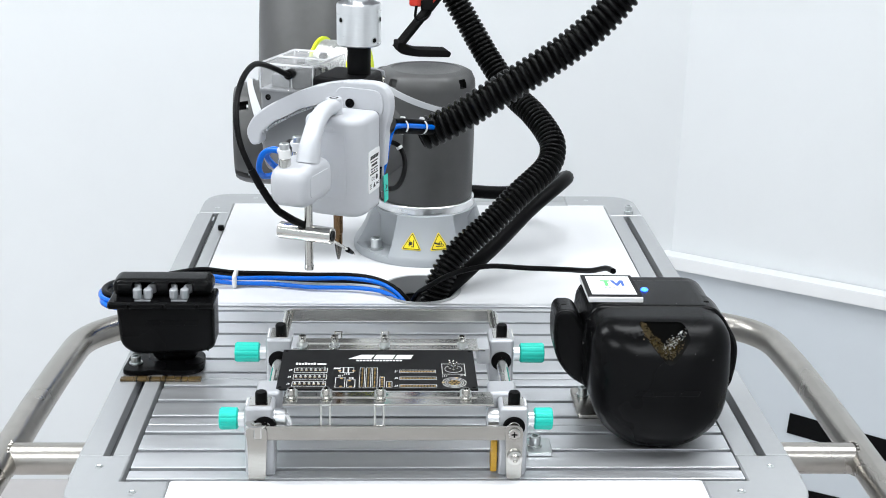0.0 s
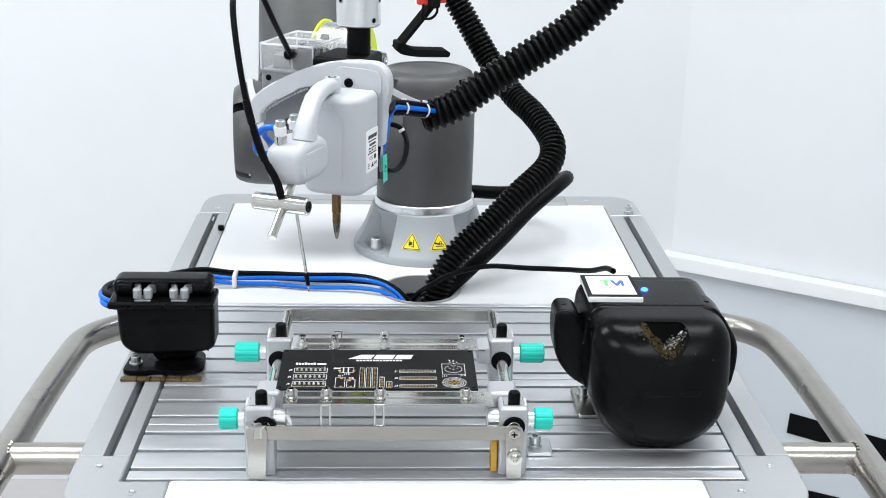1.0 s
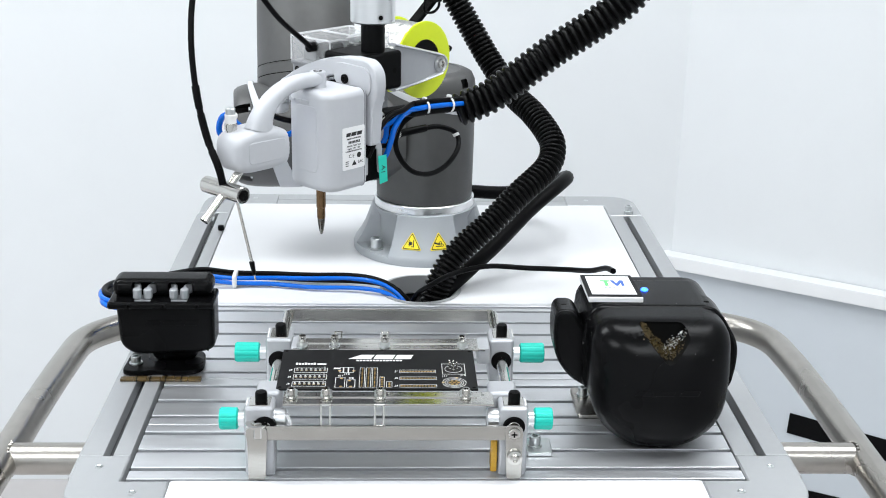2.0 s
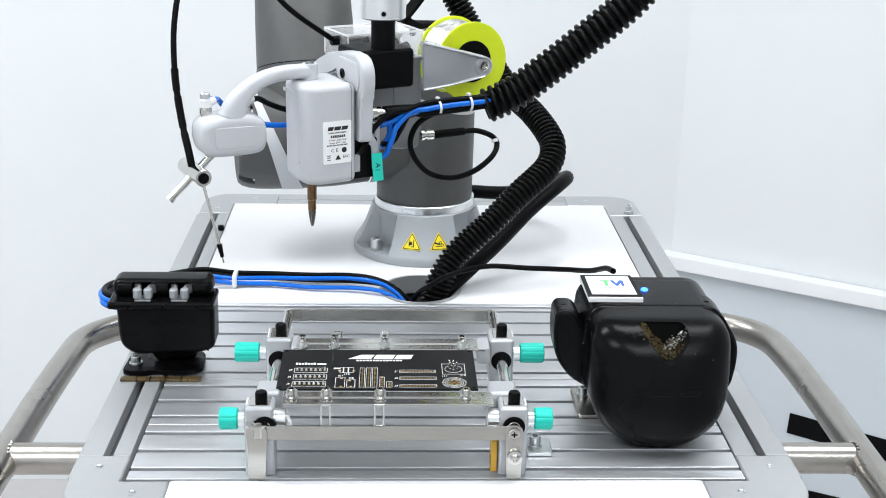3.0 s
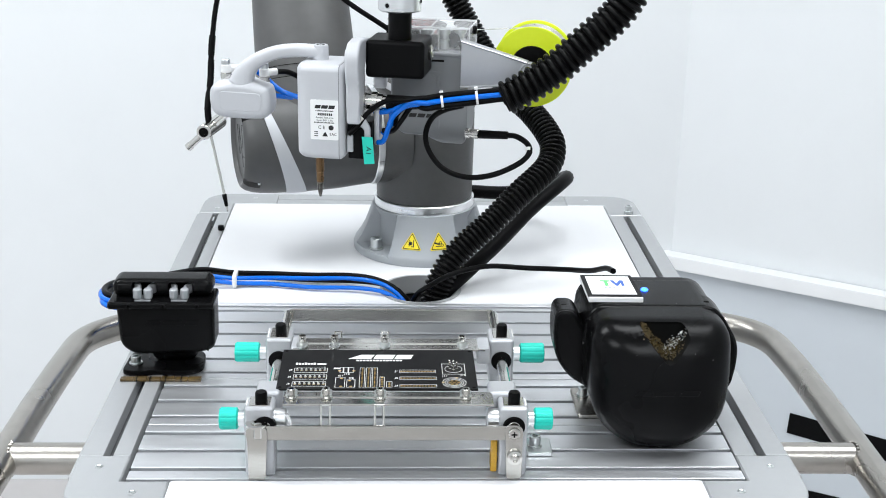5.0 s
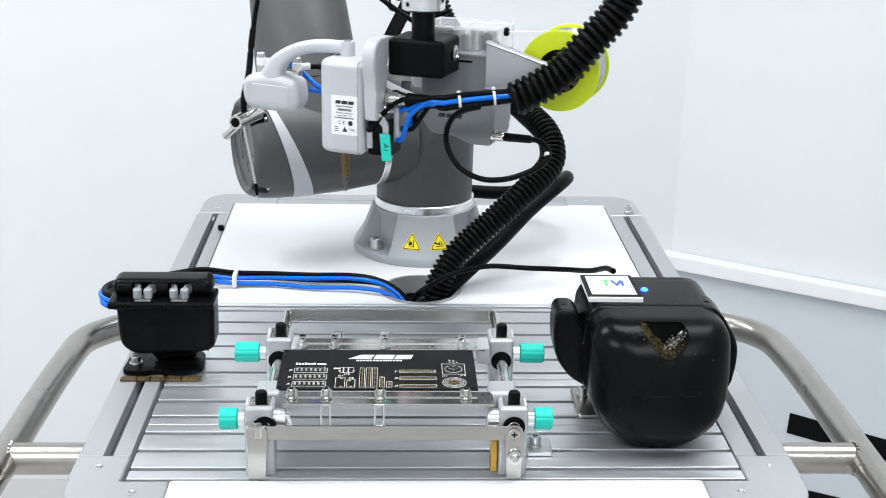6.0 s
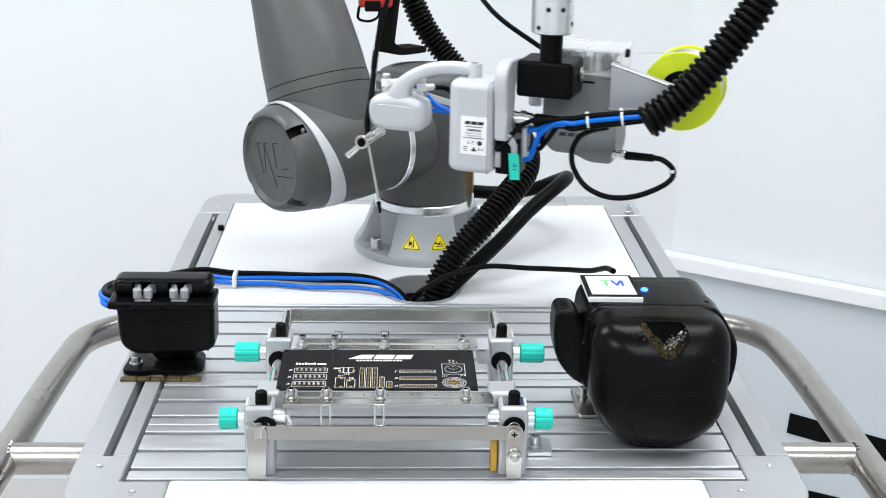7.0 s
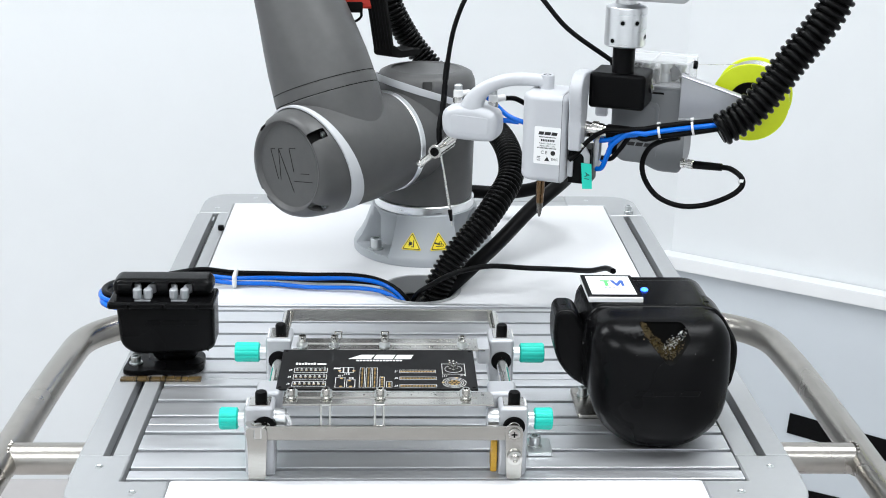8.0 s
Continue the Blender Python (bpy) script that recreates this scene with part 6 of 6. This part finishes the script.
# ---- what moves ----
def motions():
    turn = [(0.0, 184), (1.0, 184.5), (1.5, 186), (3.0, 190.5), (3.5, 192), (4.5, 194.5), (5.8, 200), (6.0, 202), (6.5, 210.5), (7.0, 220), (7.5, 225.6), (8.0, 227.4)]
    walk(ARM, [(t, pose(BX, BY, 0, 0, 0, a)) for t, a in turn])
    lean = [(0.0, 20), (4.5, 20), (5.8, 20.5), (7.0, 22), (8.0, 23)]
    walk(UPPER_ARM, [(t, pose(0.134, 0, Z2, a, 0, 0)) for t, a in lean])
    head = [(0.0, -48.6, 270.4, 292.3, 69.6), (0.2, -48.6, 270.6, 292.8, 69.6), (0.5, -48.8, 276.5, 305.4, 68.9), (1.0, -48.9, 278.5, 308.7, 68.4), (1.2, -47.5, 276, 309.6, 64.2),
            (1.5, -42.9, 271.9, 311.1, 56.8), (3.0, -26.5, 251.2, 319.5, 26.6), (3.5, -22.8, 256.7, 320.4, 17.2), (4.0, -18.3, 272, 319.8, 8.0), (4.5, -13.5, 290.0, 318.7, 0.0),
            (5.8, 0.2, 298.1, 322.1, -22.1), (6.0, 10.0, 298.5, 320.5, -22.0), (6.5, 69.3, 301.5, 309.9, -21.2), (7.0, 132.4, 320.4, 297.2, -21.0), (7.5, 190.5, 338.0, 285.4, -20.8), (8.0, 206.1, 342.6, 282.3, -20.8)]
    walk(HEAD, [(t, pose(x * MM, y * MM, z * MM, 0, 0, a)) for t, x, y, z, a in head])
    swing = [(0.0, 0), (0.14, 0), (0.3, 17), (0.4, 37), (0.5, 47), (0.6, 48), (8.0, 48)]
    walk(WIRE_GUIDE, [(t, Matrix.Translation(SWING_AT) @ pose(0, 0, 0, 0, a, 0)) for t, a in swing])
    # the guide's feed cable bends with the swing
    down = [(-145, -14, -126), (-156, -9, -118), (-166, 0, -106), (-174, 13, -79), (-172, 26, -53), (-155, 38, -30), (-125, 49, -13), (-90, 57, -7), (-55, 62, -15), (-24, 60, -28)]
    up = [(-183, -17, -115), (-185, -17, -98), (-185.5, -9, -75), (-186, -3, -38), (-181, 5, 5), (-167, 16, 40), (-140, 27, 51), (-106, 36, 42), (-69, 44, 5), (-24, 58, -26)]
    down = [(x, y + d, z) for (x, y, z), d in zip(down, (7, 8, 8, 8, 8, 7, 5, 3, 1, 0))]
    up = [(x, y + d, z) for (x, y, z), d in zip(up, (6, 9, 14, 19, 21, 20, 16, 10, 4, 0))]
    mid = [tuple((a * 0.5 + b * 0.5) for a, b in zip(p, q)) for p, q in zip(down, up)]
    mid = [(x - 4 * math.sin(i / 9 * math.pi), y, z + 6 * math.sin(i / 9 * math.pi)) for i, (x, y, z) in enumerate(mid)]

    def along(pts):
        P = spline([[v * MM for v in p] for p in pts], SENSOR_N + 1)
        return [Matrix.Translation((a + b) / 2) @ (b - a).to_track_quat("Z", "Y").to_matrix().to_4x4() for a, b in zip(P, P[1:])]

    A, M, B = along(down), along(mid), along(up)
    for i, piece in enumerate(SENSOR):
        walk(piece, [(0.0, A[i]), (0.14, A[i]), (0.33, M[i]), (0.5, B[i]), (8.0, B[i])])
    # hose at the head: curve through these places at each time
    hose_a = {
        0.0: [(.014, .352, .195), (.041, .35, .209), (.074, .35, .23), (.112, .35, .255), (.149, .35, .28), (.176, .35, .303), (.196, .35, .325), (.214, .35, .352), (.225, .35, .383)],
        0.5: [(.0155, .352, .208), (.041, .35, .217), (.073, .35, .239), (.111, .35, .263), (.149, .35, .288), (.173, .35, .309), (.194, .35, .331), (.207, .35, .356), (.216, .35, .387)],
        1.0: [(.016, .352, .211), (.041, .35, .219), (.073, .35, .241), (.111, .35, .265), (.149, .35, .29), (.172, .35, .311), (.193, .35, .333), (.205, .35, .357), (.214, .35, .388)],
        1.5: [(.03, .34, .215), (.057, .34, .226), (.089, .34, .248), (.121, .34, .27), (.153, .34, .29), (.179, .34, .31), (.2, .34, .331), (.214, .34, .358), (.223, .34, .384)],
        3.0: [(.071, .28, .236), (.095, .28, .247), (.125, .28, .269), (.155, .28, .293), (.183, .28, .316), (.202, .28, .334), (.219, .28, .358), (.23, .28, .383), (.235, .28, .405)],
        3.5: [(.078, .27, .241), (.101, .27, .255), (.132, .27, .274), (.162, .27, .295), (.189, .27, .318), (.205, .27, .336), (.219, .27, .359), (.23, .27, .384), (.236, .27, .406)],
        4.5: [(.088, .268, .245), (.109, .268, .258), (.136, .268, .277), (.164, .268, .298), (.188, .268, .318), (.202, .268, .336), (.216, .268, .359), (.227, .268, .384), (.233, .268, .406)],
        5.8: [(.087, .268, .247), (.104, .268, .255), (.132, .268, .274), (.153, .268, .3), (.173, .268, .323), (.184, .268, .344), (.195, .268, .371), (.201, .268, .396), (.207, .268, .42)],
        6.0: [(.096, .268, .245), (.113, .268, .254), (.140, .268, .272), (.161, .268, .298), (.181, .268, .321), (.192, .268, .342), (.203, .268, .371), (.210, .268, .394), (.216, .268, .417)],
        6.5: [(.157, .27, .23), (.175, .27, .244), (.198, .27, .261), (.217, .27, .282), (.236, .27, .306), (.25, .27, .326), (.261, .27, .347), (.272, .27, .372), (.279, .27, .399)],
        7.0: [(.221, .275, .223), (.24, .275, .237), (.262, .275, .259), (.28, .275, .282), (.297, .275, .306), (.31, .275, .326), (.319, .275, .347), (.326, .275, .372), (.331, .275, .399)],
        8.0: [(.292, .286, .214), (.31, .286, .227), (.329, .286, .251), (.345, .286, .276), (.364, .286, .302), (.379, .286, .326), (.387, .286, .346), (.395, .286, .372), (.399, .286, .4)]}
    hose_a[7.5] = [tuple(a + (b - a) * 0.79 for a, b in zip(p, q)) for p, q in zip(hose_a[7.0], hose_a[8.0])]
    nudge = {0.0: (0, -0.005), 0.5: (0, -0.004), 1.0: (0, -0.003), 7.5: (0.005, 0), 8.0: (0.006, 0)}
    for t, (dx, dz) in nudge.items():
        hose_a[t] = [(x + dx * min(1, i / 3 + 0.4), y, z + dz) for i, (x, y, z) in enumerate(hose_a[t])]
    for t, dz in ((0.5, 0.009), (1.0, 0.006), (1.5, 0.001), (3.0, 0.003)):
        hose_a[t] = [(x, y, z + dz * min(1, i / 4)) for i, (x, y, z) in enumerate(hose_a[t])]
    # the wire bundle points from its pivot into the hose mouth
    poses = {t: pose(x * MM, y * MM, z * MM, 0, 0, a) for t, x, y, z, a in head}
    aim = []
    for t in sorted(hose_a):
        d = poses[t].inverted() @ Vector(hose_a[t][0]).lerp(Vector(hose_a[t][1]), 0.5) - BUNDLE_AT
        aim.append((t, Matrix.Translation(BUNDLE_AT) @ d.to_track_quat("X", "Z").to_matrix().to_4x4()))
    walk(WIRE_BUNDLE, aim)
    rest = [(.026, .4, -.03), (.03, .405, .004), (.051, .415, .041), (.089, .43, .073), (.120, .445, .101), (.152, .47, .124), (.1605, .49, .141), (.156, .51, .154), (.141, .54, .17), (.121, .57, .185), (.096, .6, .217), (.074, .62, .252), (.055, .63, .284), (.038, .64, .315)]
    six = [(.026, .4, -.03), (.03, .405, .004), (.051, .415, .041), (.089, .43, .073), (.124, .445, .101), (.154, .47, .124), (.16, .49, .141), (.153, .51, .157), (.137, .54, .169), (.11, .58, .187), (.079, .62, .213), (.049, .65, .246), (.033, .66, .279), (.021, .66, .312)]
    hose_b = {0.0: rest, 4.5: rest, 5.8: [tuple(a * 0.4 + b * 0.6 for a, b in zip(p, q)) for p, q in zip(rest, six)], 6.0: six,
              6.5: [(.026, .4, -.03), (.03, .405, .004), (.051, .415, .041), (.085, .43, .073), (.115, .45, .1), (.138, .475, .121), (.144, .5, .138), (.136, .54, .151), (.115, .59, .168), (.086, .62, .185), (.056, .645, .214), (.036, .66, .245), (.023, .66, .279), (.015, .66, .312)],
              7.0: [(.026, .4, -.03), (.03, .405, .004), (.051, .415, .041), (.082, .43, .073), (.11, .455, .098), (.129, .48, .116), (.133, .51, .132), (.125, .56, .143), (.103, .61, .16), (.078, .64, .181), (.05, .655, .209), (.022, .66, .244), (.005, .66, .279), (-.006, .66, .312)],
              8.0: [(.026, .4, -.03), (.03, .405, .004), (.051, .415, .041), (.078, .43, .07), (.1, .455, .094), (.114, .485, .11), (.115, .52, .125), (.108, .57, .135), (.088, .62, .147), (.061, .65, .164), (.03, .66, .197), (.002, .66, .231), (-.019, .65, .27), (-.029, .65, .306)]}
    hose_b[7.5] = [tuple(a + (b - a) * 0.79 for a, b in zip(p, q)) for p, q in zip(hose_b[7.0], hose_b[8.0])]
    for rings, shapes, step in ((HOSE_A, hose_a, HOSE_PITCH_A), (HOSE_B, hose_b, HOSE_PITCH_B)):
        times = sorted(shapes)
        poses = [at_lengths(shapes[t], step, len(rings)) for t in times]
        for i, ring in enumerate(rings):
            walk(ring, [(t, p[i]) for t, p in zip(times, poses)])
    # strap: buckle, hanging webbing and its stiff foot
    buckle = [(0.0, .0178, .2888, 45), (0.5, .0216, .2902, 45), (1.5, .028, .291, 45), (3.0, .027, .318, 45), (4.5, .020, .323, 45), (5.8, -.002, .305, 30), (6.5, -.0190, .2878, 20), (7.0, -.0372, .2862, 8), (7.5, -.0518, .2847, 0), (8.0, -.0563, .2847, 0)]
    bend = {0.0: (-.0119, .2378, 40), 0.5: (-.0138, .239, 40), 1.5: (-.0112, .2365, 40), 3.0: (-.0076, .2675, 40), 4.5: (-.0115, .2738, 40), 5.8: (-.0216, .248, 32), 6.5: (-.0255, .2363, 25), 7.0: (-.0275, .2368, 10), 7.5: (-.0278, .2336, -9), 8.0: (-.0282, .2332, -14)}
    held = [(t, pose(x, 0.575, z, 0, 0, a)) for t, x, z, a in buckle]
    walk(STRAP, held)
    heading = {0.0: 12, 0.5: 12, 1.5: 14, 3.0: 18.5, 4.5: 22.5, 5.8: 28, 6.5: 38, 7.0: 48, 7.5: 54, 8.0: 56}
    walk(WEBBING, [(t, m.inverted() @ pose(bend[t][0], 0.577, bend[t][1], 0, 0, heading[t]) @ pose(0, 0, 0, 0, bend[t][2], 0)) for t, m in held])
    walk(WEBBING_FOOT, [(t, m.inverted() @ pose(bend[t][0], 0.577, bend[t][1], 0, 0, heading[t])) for t, m in held])


motions()
